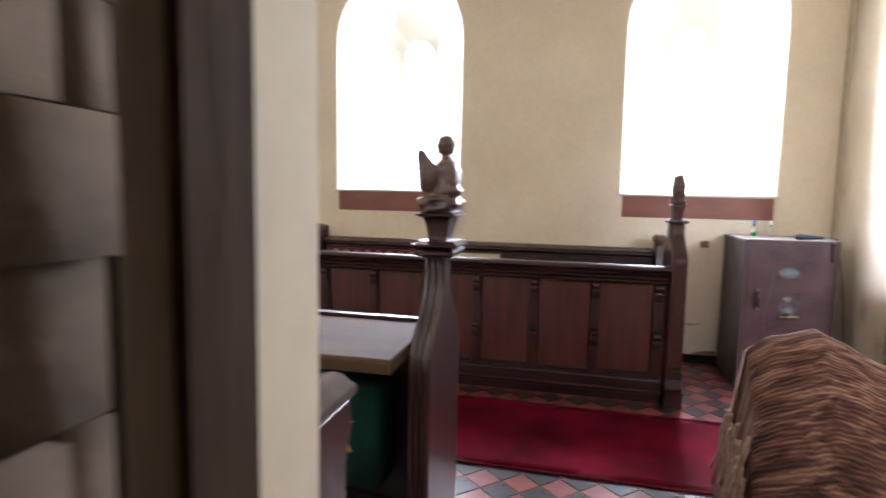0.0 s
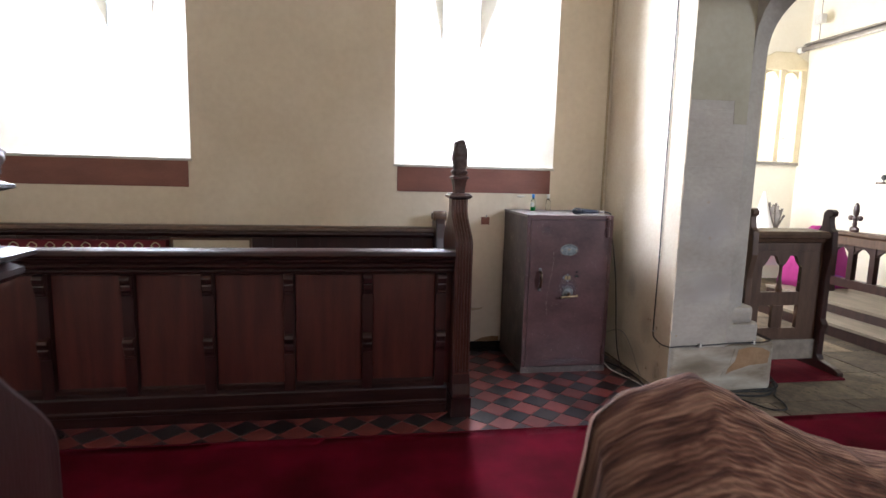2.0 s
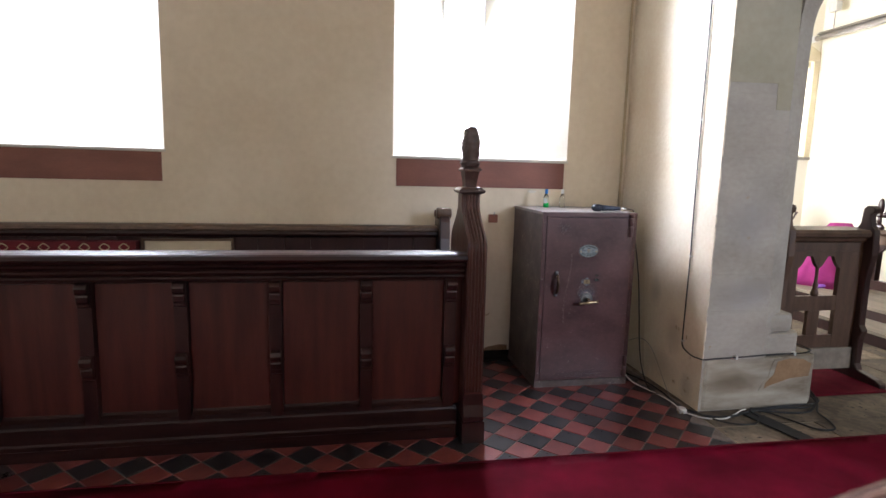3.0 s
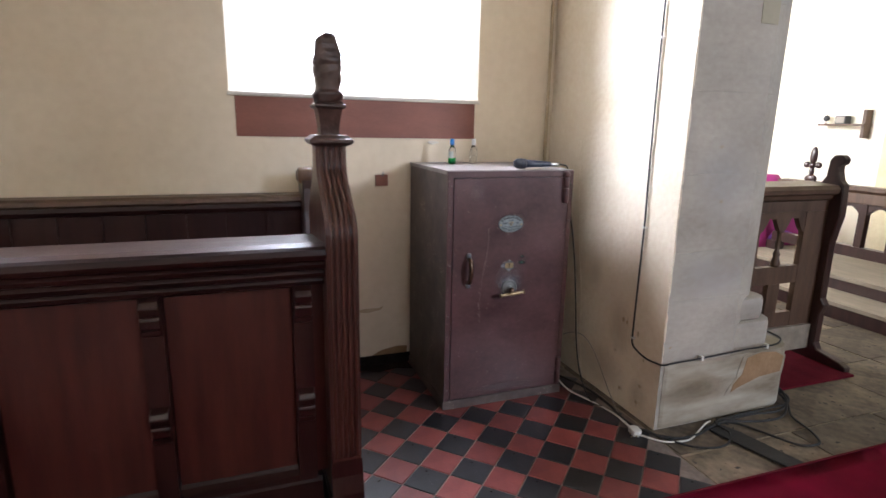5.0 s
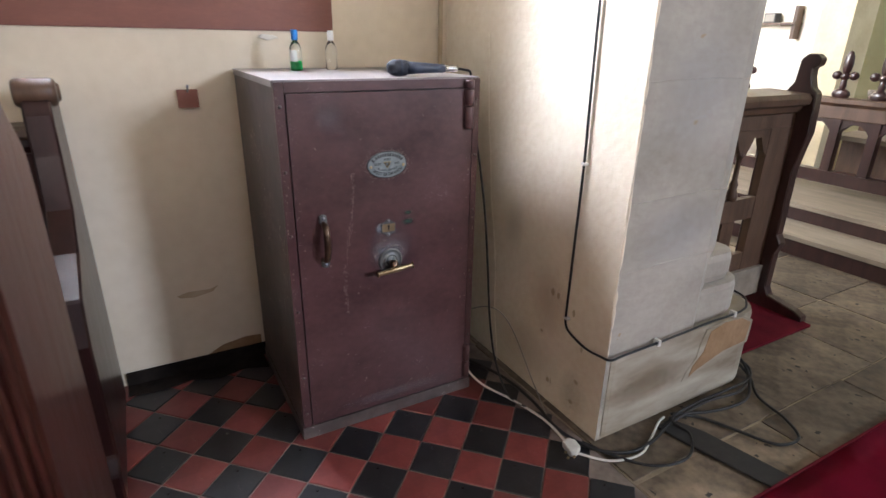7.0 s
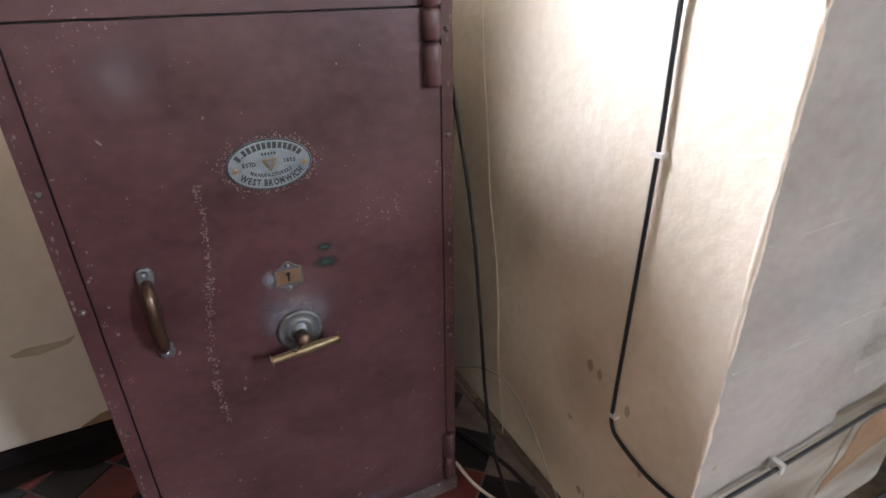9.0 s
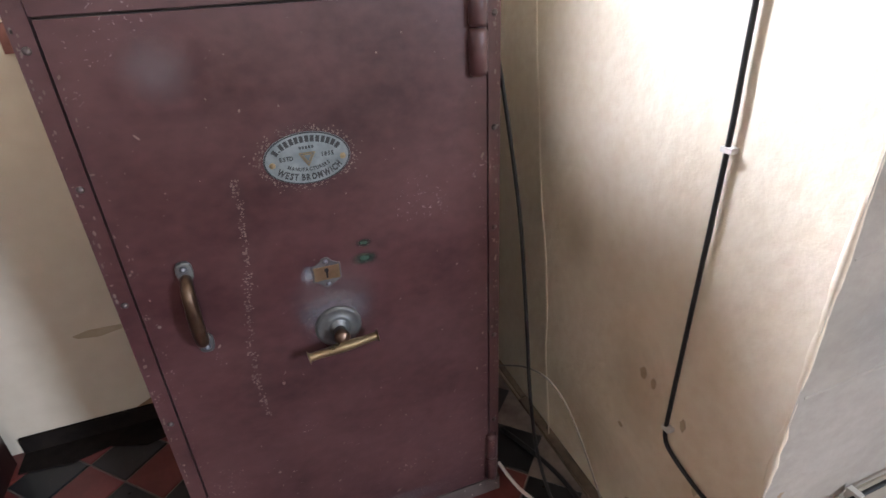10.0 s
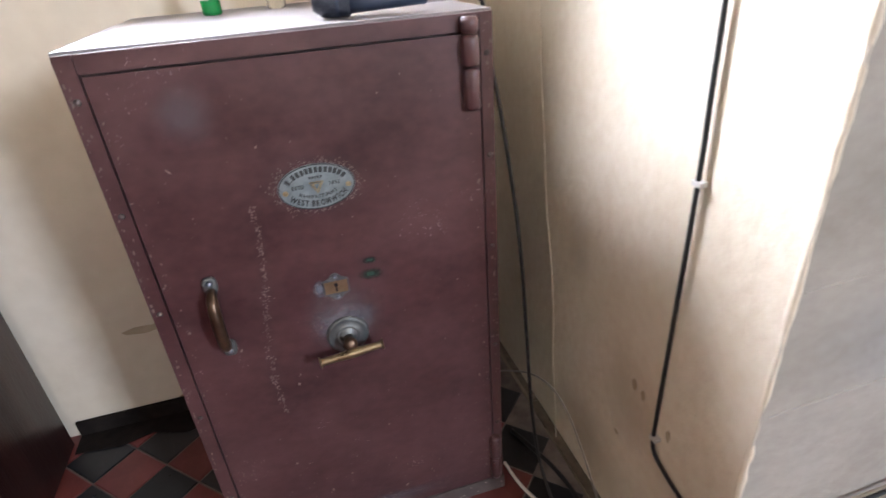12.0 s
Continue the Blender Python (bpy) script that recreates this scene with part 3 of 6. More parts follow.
def pierced_wall(name, axis, at0, at1, lo, hi, z1, holes, mats, label):
    """A straight wall with rectangular openings right through. holes: (a, b, z0, z1)."""
    bm = bmesh.new()
    cuts = sorted({lo, hi, *[h[0] for h in holes], *[h[1] for h in holes]})
    zs = sorted({0.0, z1, *[h[2] for h in holes], *[h[3] for h in holes]})
    for a, b in zip(cuts, cuts[1:]):
        for c, d in zip(zs, zs[1:]):
            if any(h[0] <= a and b <= h[1] and h[2] <= c and d <= h[3] for h in holes):
                continue
            if axis == "x":
                add_box(bm, at0, at1, a, b, c, d)
            else:
                add_box(bm, a, b, at0, at1, c, d)
    bmesh.ops.remove_doubles(bm, verts=bm.verts, dist=0.0001)
    seen = {}
    for f in list(bm.faces):
        seen.setdefault(tuple(round(c, 4) for c in f.calc_center_median()), []).append(f)
    for fs in seen.values():
        if len(fs) > 1:
            bmesh.ops.delete(bm, geom=fs, context="FACES_ONLY")
    structure(name, bm, mats, label)


pierced_wall("wall_south", "y", SY0, SY1, 1.0, 2.19, CEIL_Z, [(1.12, 1.88, 1.9, 3.3)], PLASTER, "cream plaster wall with an unseen opening added for fill light")
# unseen wall, its opening added for the west fill lamp
pierced_wall("wall_west", "x", -7.2, -6.9, SY0, NT, CEIL_Z, [(1.8, 4.0, 1.8, 4.2)], PLASTER, "plain plaster end wall")
structure("ceiling", box(-7.2, AX1, SY0, NT, CEIL_Z, CEIL_Z + 0.1, 0), CEIL_DARK, "unseen ceiling kept dark to cut bounced light")

# the space beyond the arch
NW_Y, NE_X, NC = 8.2, 6.6, 5.2
pierced_wall("wall_nave_south", "y", -4.4, -3.9, AX1, 13.0, NC, [(5.9, 7.4, 2.6, 4.7)], NAVE_WALL, "white limewashed wall")
structure("wall_nave_far", box(12.6, 13.0, -3.9, NW_Y, 0, NC, 0), NAVE_SHADED, "pale limewashed end wall")
pierced_wall("wall_nave_north", "y", NW_Y, NW_Y + 0.6, AX1, 6.9, NC, [(5.94, 6.18, 1.76, 3.05), (6.26, 6.50, 1.76, 3.05)], NAVE_WALL, "white limewashed wall with a two-light window")
# opening added out of view, for the lamp on the white east wall
pierced_wall("wall_nave_west", "x", 2.46, AX1 - 0.002, 6.021, NW_Y, NC, [(6.4, 7.7, 1.4, 3.3)], NAVE_WALL, "white limewashed wall")
structure("wall_nave_east", box(NE_X, NE_X + 0.3, 6.14, NW_Y, 0, NC, 0), NAVE_WALL, "bright white limewashed wall")
structure("pilaster", box(NE_X - 0.04, NE_X + 0.34, 5.86, 6.137, 0, NC, 0.01), STONE_TRIM, "dressed stone jamb")
structure("wall_nave_east", box(NE_X + 0.9, NE_X + 1.1, -3.9, 6.3, 0, NC, 0), NAVE_SHADED, "limewashed wall with its shade put into a yellow green colour")
structure("ceiling_nave", box(AX1, 13.0, -4.4, NW_Y + 0.6, NC, NC + 0.1, 0), CEIL, "plain plaster ceiling")

nwin = thing("window_4", "two-light window with yellow dressed stone surround", "window", (6.2, NW_Y, 1.76))
nwin["kind"] = "structure"
for a, b in ((5.94, 6.18), (6.26, 6.50)):
    q = part("pane", box(a, b, NW_Y + 0.20, NW_Y + 0.205, 1.76, 3.05, 0), GLASS, nwin)
    q.visible_shadow = False
    head = [(a, 3.055), (a, 2.85)] + [(0.5 * (a + b) - 0.12 * math.cos(math.pi * i / 8), 2.85 + 0.19 * math.sin(math.pi * i / 8)) for i in range(9)][1:-1] + [(b, 2.85), (b, 3.055)]
    part("cusped_head", prism(head, "y", NW_Y + 0.03, NW_Y + 0.16), STONE_TRIM, nwin)
    for zz in (2.1, 2.45, 2.8):
        part("saddle_bar", tube([(a, NW_Y + 0.17, zz), (b, NW_Y + 0.17, zz)], 0.008, 5, 1), LEAD, nwin)
part("mullion", box(6.182, 6.258, NW_Y - 0.01, NW_Y + 0.2, 1.76, 3.05, 0.01), STONE_TRIM, nwin)
for a, b in ((5.80, 5.938), (6.502, 6.59)):
    part("jamb", box(a, b, NW_Y - 0.025, NW_Y - 0.002, 1.74, 3.052, 0.008), STONE_TRIM, nwin)
part("hood", prism([(5.80, 3.056), (6.59, 3.056), (6.59, 3.17), (6.35, 3.30), (6.05, 3.30), (5.80, 3.17)], "y", NW_Y - 0.03, NW_Y - 0.002, 0.006), STONE_TRIM, nwin)
part("sill", box(5.80, 6.59, NW_Y - 0.04, NW_Y - 0.002, 1.70, 1.738, 0.006), GREY_METAL, nwin)

# ---- floors ----
structure("floor", box(-7.0, 2.16, -2.6, NT, -0.16, -0.0042, 0), GROUT, "bedding of the tiled floor")
structure("floor_nave", box(2.16, 13.0, -4.4, NW_Y + 0.6, -0.16, -0.014, 0), SLAB, "worn stone floor")
structure("ground", box(-60, 60, -60, 60, -0.5, -0.3, 0), GROUND, "grass outside")

structure("floor_bedding", box(2.165, 4.60, 2.6, 7.0, -0.0138, -0.0065, 0), MORTAR, "pale mortar between the stone slabs")
carpet = thing("carpet_runner", "crimson carpet runner laid along the aisle", "carpet", (0, 3.3, 0))
bm = bmesh.new()
NXC = 130
grid = {}
for i in range(NXC + 1):
    for j in range(13):
        x = -6.0 + 12.4 * i / NXC
        y = 2.815 + (3.760 - 0.009 * (x - 0.7) - 2.815) * j / 12
        z = 0.010 + 0.0035 * noise.noise(Vector((x * 2.1, y * 2.6, 0)))
        grid[i, j] = bm.verts.new((x, y, z))
for i in range(NXC):
    for j in range(12):
        bm.faces.new((grid[i, j], grid[i + 1, j], grid[i + 1, j + 1], grid[i, j + 1]))
bmesh.ops.solidify(bm, geom=bm.faces[:], thickness=0.006)
part("carpet_top", bm, CARPET, carpet, "", True)
for yy in (2.812, 3.765):
    k = 0.0 if yy < 3 else -0.009
    part("binding", tube([(-6.0, yy + k * -6.7, 0.008), (6.4, yy + k * 5.7, 0.008)], 0.006, 6, 1), CARPET_EDGE, carpet, "dark bound edge")


# ---- bench end outlines ----
def ease(t):
    t = min(1.0, max(0.0, t))
    return t * t * (3 - 2 * t)


def end_profile(y0, y1, neck0, neck1, shoulder, z_neck, z_top, n=10):
    """Side outline of a bench end: broad below, drawn in by an S-curve to a straight neck."""
    rise = [shoulder + (z_neck - shoulder) * i / n for i in range(n + 1)]
    up = [(y0 + (neck0 - y0) * ease(i / n), z) for i, z in enumerate(rise)]
    down = [(y1 + (neck1 - y1) * ease(i / n), z) for i, z in enumerate(rise)]
    return [(y0, 0.0)] + up + [(neck0, z_top), (neck1, z_top)] + down[::-1] + [(y1, 0.0)]


def ring(bm, cx, cy, z, hx, hy, h):
    """A moulded square collar."""
    prof = [(0.0, 0.0), (0.6, 0.15), (1.0, 0.35), (1.0, 0.6), (0.55, 0.8), (0.2, 1.0)]
    loops = []
    for k, v in prof:
        ex, ey = hx * (0.7 + 0.3 * k), hy * (0.7 + 0.3 * k)
        loops.append([bm.verts.new((cx + sx * ex, cy + sy * ey, z + h * v)) for sx, sy in ((-1, -1), (1, -1), (1, 1), (-1, 1))])
    for a, b in zip(loops, loops[1:]):
        for i in range(4):
            bm.faces.new((a[i], a[(i + 1) % 4], b[(i + 1) % 4], b[i]))
    bm.faces.new(loops[0])
    bm.faces.new(loops[-1])


def flare(bm, cx, cy, z0, z1, a, b):
    loops = []
    for i in range(6):
        t = i / 5
        k = t ** 1.8
        hx, hy = a[0] + (b[0] - a[0]) * k, a[1] + (b[1] - a[1]) * k
        loops.append([bm.verts.new((cx + sx * hx, cy + sy * hy, z0 + (z1 - z0) * t)) for sx, sy in ((-1, -1), (1, -1), (1, 1), (-1, 1))])
    for p, q in zip(loops, loops[1:]):
        for i in range(4):
            bm.faces.new((p[i], p[(i + 1) % 4], q[(i + 1) % 4], q[i]))
    bm.faces.new(loops[0])
    bm.faces.new(loops[-1])


def reeds(parent, x0, x1, y_at, z0, z1, count, mat, curve=None):
    """Upright rounded reeds on the front edge of a bench end."""
    for i in range(count):
        x = x0 + (x1 - x0) * (i + 0.5) / count
        pts = [(x, y_at(z0 + (z1 - z0) * k / 36), z0 + (z1 - z0) * k / 36) for k in range(37)]
        part("reed", tube(pts, 0.42 * (x1 - x0) / count, 6, 1), mat, parent, "", True)


# ---- north choir desk ----
desk = thing("choir_desk", "dark varnished oak choir desk with panelled front and carved bench ends", "choir desk", (-0.85, 4.1, 0))
DX0, DX1, FAR_END = -2.50, 0.692, -2.52
part("plinth", box(DX0, DX1 - 0.03, 4.043, 4.45, 0.0, 0.055, 0.006), WOODH, desk)
part("skirting", prism([(4.048, 0.055), (4.048, 0.075), (4.056, 0.085), (4.060, 0.120), (4.064, 0.150), (4.072, 0.165), (4.45, 0.165), (4.45, 0.055)], "x", DX0, DX1 - 0.025), WOODH, desk)
part("back_board", box(DX0, DX1, 4.105, 4.125, 0.165, 0.86, 0), PANEL, desk)
TOP = [(4.085, 0.855), (4.060, 0.860), (4.055, 0.872), (4.060, 0.882), (4.045, 0.888), (4.038, 0.902), (4.045, 0.914), (4.028, 0.920), (4.020, 0.934), (4.028, 0.946),
       (4.006, 0.952), (3.998, 0.968), (4.004, 0.984), (4.016, 0.992), (4.06, 0.996), (4.42, 0.955), (4.42, 0.925), (4.12, 0.925), (4.12, 0.855)]
part("moulded_top", prism(TOP, "x", DX0, DX1, 0), WOODH, desk, "moulded top rail with a worn shiny edge")
MUNTINS = [0.62, 0.188, -0.253, -0.688, -1.101, -1.523, -1.95, -2.36]
for a, b in zip(MUNTINS, MUNTINS[1:]):
    part("panel", box(b + 0.035, a - 0.035, 4.094, 4.104, 0.185, 0.845, 0.002), PANEL, desk, "red-brown oak panel")
    part("lower_bead", prism([(4.104, 0.166), (4.062, 0.166), (4.066, 0.185), (4.085, 0.198), (4.104, 0.222)], "x", b + 0.03, a - 0.03), WOODH, desk)
for i, mx in enumerate(MUNTINS):
    part("muntin", box(mx - 0.03, mx + 0.03, 4.062, 4.104, 0.165, 0.856, 0.005), WOOD, desk)
    for z in (0.735, 0.385):
        prof = [(4.062, z), (4.050, z + 0.006), (4.048, z + 0.024), (4.040, z + 0.030), (4.036, z + 0.060), (4.042, z + 0.068), (4.030, z + 0.074), (4.022, z + 0.100), (4.034, z + 0.116), (4.062, z + 0.125)]
        part("bracket", prism(prof, "x", mx - 0.027, mx + 0.027, 0.003), WOOD, desk)


def poppy_end(parent, cx, front, figure, depth=0.46):
    half = 0.050
    y0, y1, cy = front + 0.03, front + 0.03 + depth, front + 0.04 + depth / 2
    e = part("bench_end", prism(end_profile(y0, y1, cy - 0.052, cy + 0.052, 1.03, 1.235, 1.30), "x", cx - half, cx + half, 0.006), POST, parent, "reeded oak bench end")
    part("foot", box(cx - half - 0.009, cx + half + 0.009, front, y1 + 0.03, 0.0, 0.115, 0.008), WOOD, e)
    part("foot_cap", prism([(front + 0.004, 0.116), (front + 0.006, 0.14), (front + 0.022, 0.20), (front + 0.028, 0.26), (front + 0.029, 0.116)], "x", cx - half - 0.004, cx + half + 0.004, 0.003), WOOD, e)

    def edge(z):
        return y0 - 0.001 + (cy - 0.052 - y0) * ease((z - 1.03) / 0.205)
    reeds(e, cx - half + 0.006, cx + half - 0.006, edge, 0.27, 1.29, 5, POST)
    bm = bmesh.new()
    ring(bm, cx, cy, 1.288, 0.070, 0.080, 0.036)
    part("collar", bm, CARVED, e)
    bm = bmesh.new()
    flare(bm, cx, cy, 1.322, 1.41, (0.030, 0.038), (0.040, 0.056))
    part("cup", bm, CARVED, e)
    bm = bmesh.new()
    ring(bm, cx, cy, 1.405, 0.050, 0.068, 0.026)
    part("cup_rim", bm, CARVED, e)
    bm = bmesh.new()
    figure(bm, cx, cy)
    part("carved_finial", bm, CARVED, e, "weathered carved finial", True)


def carved_block(bm, cx, cy, levels, square=0.45, rough=0.2, seed=0.0, seg=20):
    """A carved upright lump: rounded square sections (z, half x, half y, shift x, shift y), cut about by noise."""
    rows = []
    for (z0, ax, ay, sx, sy), (z1, bx, by, tx, ty) in zip(levels, levels[1:]):
        for k in range(5):
            t = k / 5
            rows.append((z0 + (z1 - z0) * t, ax + (bx - ax) * ease(t), ay + (by - ay) * ease(t), sx + (tx - sx) * t, sy + (ty - sy) * t))
    rows.append(levels[-1])
    loops = []
    for z, hx, hy, sx, sy in rows:
        loop = []
        for i in range(seg):
            a = 2 * math.pi * i / seg
            c, d = math.cos(a), math.sin(a)
            c, d = math.copysign(abs(c) ** square, c), math.copysign(abs(d) ** square, d)
            k = 1 + rough * noise.noise(Vector((3 * c + seed, 3 * d, z * 38))) + 0.5 * rough * noise.noise(Vector((9 * c, 9 * d + seed, z * 90)))
            loop.append(bm.verts.new((cx + sx + hx * c * k, cy + sy + hy * d * k, z)))
        loops.append(loop)
    for p, q in zip(loops, loops[1:]):
        for i in range(seg):
            bm.faces.new((p[i], p[(i + 1) % seg], q[(i + 1) % seg], q[i]))
    bm.faces.new(loops[0])
    bm.faces.new(loops[-1])


def worn_figure(bm, cx, cy):
    carved_block(bm, cx, cy, [(1.430, 0.042, 0.058, 0, 0), (1.452, 0.048, 0.062, 0, 0), (1.470, 0.036, 0.050, 0, 0), (1.520, 0.042, 0.055, 0.002, 0), (1.565, 0.043, 0.054, 0.002, 0),
                              (1.600, 0.037, 0.046, 0, -0.004), (1.625, 0.031, 0.036, -0.002, -0.008), (1.642, 0.016, 0.018, 0.006, -0.010)], 0.55, 0.22, cx)


def beast_figure(bm, cx, cy):
    carved_block(bm, cx, cy, [(1.430, 0.044, 0.056, 0, 0), (1.455, 0.050, 0.066, 0, 0), (1.480, 0.038, 0.050, 0, 0), (1.525, 0.040, 0.056, 0, 0), (1.560, 0.033, 0.046, 0, -0.006), (1.580, 0.030, 0.038, 0, -0.014),
                              (1.605, 0.026, 0.030, 0, -0.016), (1.622, 0.010, 0.012, 0, -0.012)], 0.6, 0.28, cx)


poppy_end(desk, 0.740, 3.965, worn_figure)
poppy_end(desk, FAR_END, 4.0, beast_figure, 0.40)

# ---- back pew against the wall ----
pew = thing("choir_pew", "dark oak choir pew with boarded back and scrolled ends", "pew", (-0.85, 5.0, 0))
part("back_panel", box(-2.45, 0.72, 5.13, 5.16, 0.12, 0.985, 0), WOOD, pew)
part("top_rail", prism([(5.085, 0.985), (5.075, 0.995), (5.078, 1.012), (5.10, 1.022), (5.20, 1.022), (5.20, 0.985)], "x", -2.45, 0.72), NAVE_OAK, pew, "worn dusty top rail")
part("under_mould", prism([(5.10, 0.945), (5.085, 0.965), (5.09, 0.984), (5.13, 0.984), (5.13, 0.945)], "x", -2.45, 0.72), WOODH, pew)
for i in range(18):
    x = -2.37 + i * 0.172
    part("board", box(x, x + 0.160, 5.118, 5.129, 0.47, 0.94, 0.004), WOOD, pew)
part("seat", box(-2.45, 0.72, 4.66, 5.115, 0.425, 0.46, 0.006), WOODH, pew)
part("seat_front", box(-2.45, 0.72, 4.70, 4.725, 0.05, 0.42, 0.003), WOOD, pew)
for cx in (0.755, -2.485):
    prof = [(4.62, 0.0), (4.62, 0.10), (4.66, 0.14), (4.66, 0.50), (4.70, 0.62), (4.86, 0.70), (4.96, 0.80), (4.99, 0.95), (5.0, 1.06), (5.02, 1.10), (5.20, 1.10), (5.22, 1.06), (5.22, 0.0)]
    e = part("bench_end", prism(prof, "x", cx - 0.035, cx + 0.035, 0.006), WOOD, pew)
    part("roll", lathe([(0.0, -0.05), (0.034, -0.05), (0.040, -0.042), (0.040, 0.042), (0.034, 0.05), (0.0, 0.05)], (cx, 5.06, 1.118), "x", 14), NAVE_OAK, e, "rounded scroll roll", True)
    part("roll", lathe([(0.0, -0.05), (0.024, -0.05), (0.028, 0.042), (0.024, 0.05), (0.0, 0.05)], (cx, 5.155, 1.110), "x", 12), NAVE_OAK, e, "", True)

runner = thing("seat_cushion", "dark red embroidered cushion along the pew back", "cushion", (-2.0, 5.08, 0.46))
part("pad", box(-2.40, -1.215, 5.045, 5.112, 0.468, 0.918, 0.02, 2), CUSHION_RED, runner)
for i in range(10):
    x = -2.33 + i * 0.113
    part("embroidery", tube([(x, 5.043, 0.88), (x + 0.03, 5.041, 0.905), (x + 0.06, 5.043, 0.88), (x + 0.03, 5.043, 0.862), (x, 5.043, 0.88)], 0.004, 5, 4), PATCH_CREAM, runner)
board = thing("framed_board", "cream board in a thin wooden frame on the pew", "picture", (-0.9, 5.05, 0.46))
part("mount", box(-1.17, -0.645, 5.062, 5.074, 0.468, 0.925, 0), CREAM_BOARD, board)
for a, b, c, d in ((-1.185, -0.63, 0.922, 0.938), (-1.185, -0.63, 0.462, 0.476), (-1.185, -1.169, 0.476, 0.922), (-0.646, -0.63, 0.476, 0.922)):
    part("frame_bar", box(a, b, 5.052, 5.077, c, d, 0.003), NAVE_OAK, board)

# ---- the safe ----
safe = thing("safe", "old maroon painted iron safe with brass fittings, chipped and dusty", "safe", (1.64, 4.9, 0))
SX0, SX1, SYF, SYB, SZ = 1.320, 1.968, 4.650, 5.235, 1.168
part("base", box(SX0 - 0.004, SX1 + 0.004, SYF - 0.012, SYB, 0.0, 0.045, 0.006), SAFE_SIDE, safe, "scraped iron base")
body = part("body", box(SX0, SX1, SYF + 0.004, SYB, 0.045, SZ - 0.018, 0.014, 2), SAFE_SIDE, safe)
part("top_plate", box(SX0 - 0.003, SX1 + 0.003, SYF + 0.002, SYB + 0.003, SZ - 0.018, SZ, 0.009, 2), SAFE_TOP, body, "dusty top plate")
part("frame_left", box(SX0, SX0 + 0.026, SYF - 0.010, SYF + 0.006, 0.046, SZ - 0.004, 0.006, 2), SAFE, body)
part("frame_right", box(SX1 - 0.022, SX1, SYF - 0.010, SYF + 0.006, 0.046, SZ - 0.004, 0.006, 2), SAFE, body)
part("frame_top", box(SX0 + 0.027, SX1 - 0.023, SYF - 0.010, SYF + 0.006, 1.137, SZ - 0.004, 0.005, 2), SAFE, body)
door = part("door", box(SX0 + 0.030, SX1 - 0.026, SYF - 0.012, SYF + 0.006, 0.050, 1.133, 0.004, 2), SAFE, safe, "maroon painted door with chips and rubbed patches")
FY = SYF - 0.012
for z0, z1 in ((1.010, 1.080), (1.083, 1.132), (1.135, 1.160)):
    part("hinge_knuckle", lathe([(0.0, z0), (0.013, z0), (0.0155, z0 + 0.006), (0.0155, z1 - 0.006), (0.013, z1), (0.0, z1)], (1.925, FY - 0.006, 0), "z", 12), SAFE, door, "", True)
for z0, z1 in ((0.13, 0.20), (0.06, 0.127)):
    part("hinge_knuckle", lathe([(0.0, z0), (0.012, z0), (0.014, z0 + 0.006), (0.014, z1 - 0.006), (0.012, z1), (0.0, z1)], (1.948, FY - 0.004, 0), "z", 12), SAFE, door, "", True)
for z in (0.10, 0.24, 0.48, 0.73, 0.92, 1.10):
    for x in (SX0 + 0.013, SX1 - 0.011):
        part("rivet", lathe([(0.0, -0.003), (0.004, -0.0025), (0.006, 0.0), (0.0, 0.0)], (x, SYF - 0.0095, z), "y", 10), SAFE_SIDE, body, "", True)

# oval plate, slightly turned
PCX, PCZ, PA, PB, PT = 1.640, 0.917, 0.066, 0.041, radians(0)


def on_plate(u, v, y):
    return (PCX + u * math.cos(PT) - v * math.sin(PT), y, PCZ + u * math.sin(PT) + v * math.cos(PT))


def oval(a, b, y0, y1, bev=0.0):
    return prism([(on_plate(a * math.cos(2 * math.pi * i / 40), b * math.sin(2 * math.pi * i / 40), 0)[0], on_plate(a * math.cos(2 * math.pi * i / 40), b * math.sin(2 * math.pi * i / 40), 0)[2]) for i in range(40)], "y", y0, y1, bev)


plate = part("name_plate", oval(PA, PB, FY - 0.003, FY - 0.0003, 0.0008), PLATE, door, "oval nickel maker's plate")
bm = bmesh.new()
line = [on_plate(0.97 * PA * math.cos(2 * math.pi * i / 40), 0.965 * PB * math.sin(2 * math.pi * i / 40), FY - 0.0032) for i in range(41)]
tube(line, 0.0011, 5, 1, bm)
part("plate_rim", bm, LETTER, plate)


def letters(text, size):
    """Letter shapes from the built-in font, each as (width, list of polygons), centred on its own width."""
    out = []
    for ch in text:
        cu = bpy.data.curves.new("letter", "FONT")
        cu.body, cu.size, cu.extrude, cu.align_x, cu.align_y, cu.resolution_u, cu.offset = ch, size, 0.0, "LEFT", "CENTER", 2, size * 0.045
        ob = bpy.data.objects.new("letter", cu)
        scene.collection.objects.link(ob)
        dg = bpy.context.evaluated_depsgraph_get()
        me = bpy.data.meshes.new_from_object(ob.evaluated_get(dg))
        xs = [v.co.x for v in me.vertices] or [0, size * 0.25]
        mid = (min(xs) + max(xs)) / 2
        out.append((max(xs) - min(xs), [[(me.vertices[i].co.x - mid, me.vertices[i].co.y) for i in p.vertices] for p in me.polygons]))
        bpy.data.objects.remove(ob)
        bpy.data.curves.remove(cu)
        bpy.data.meshes.remove(me)
    return out


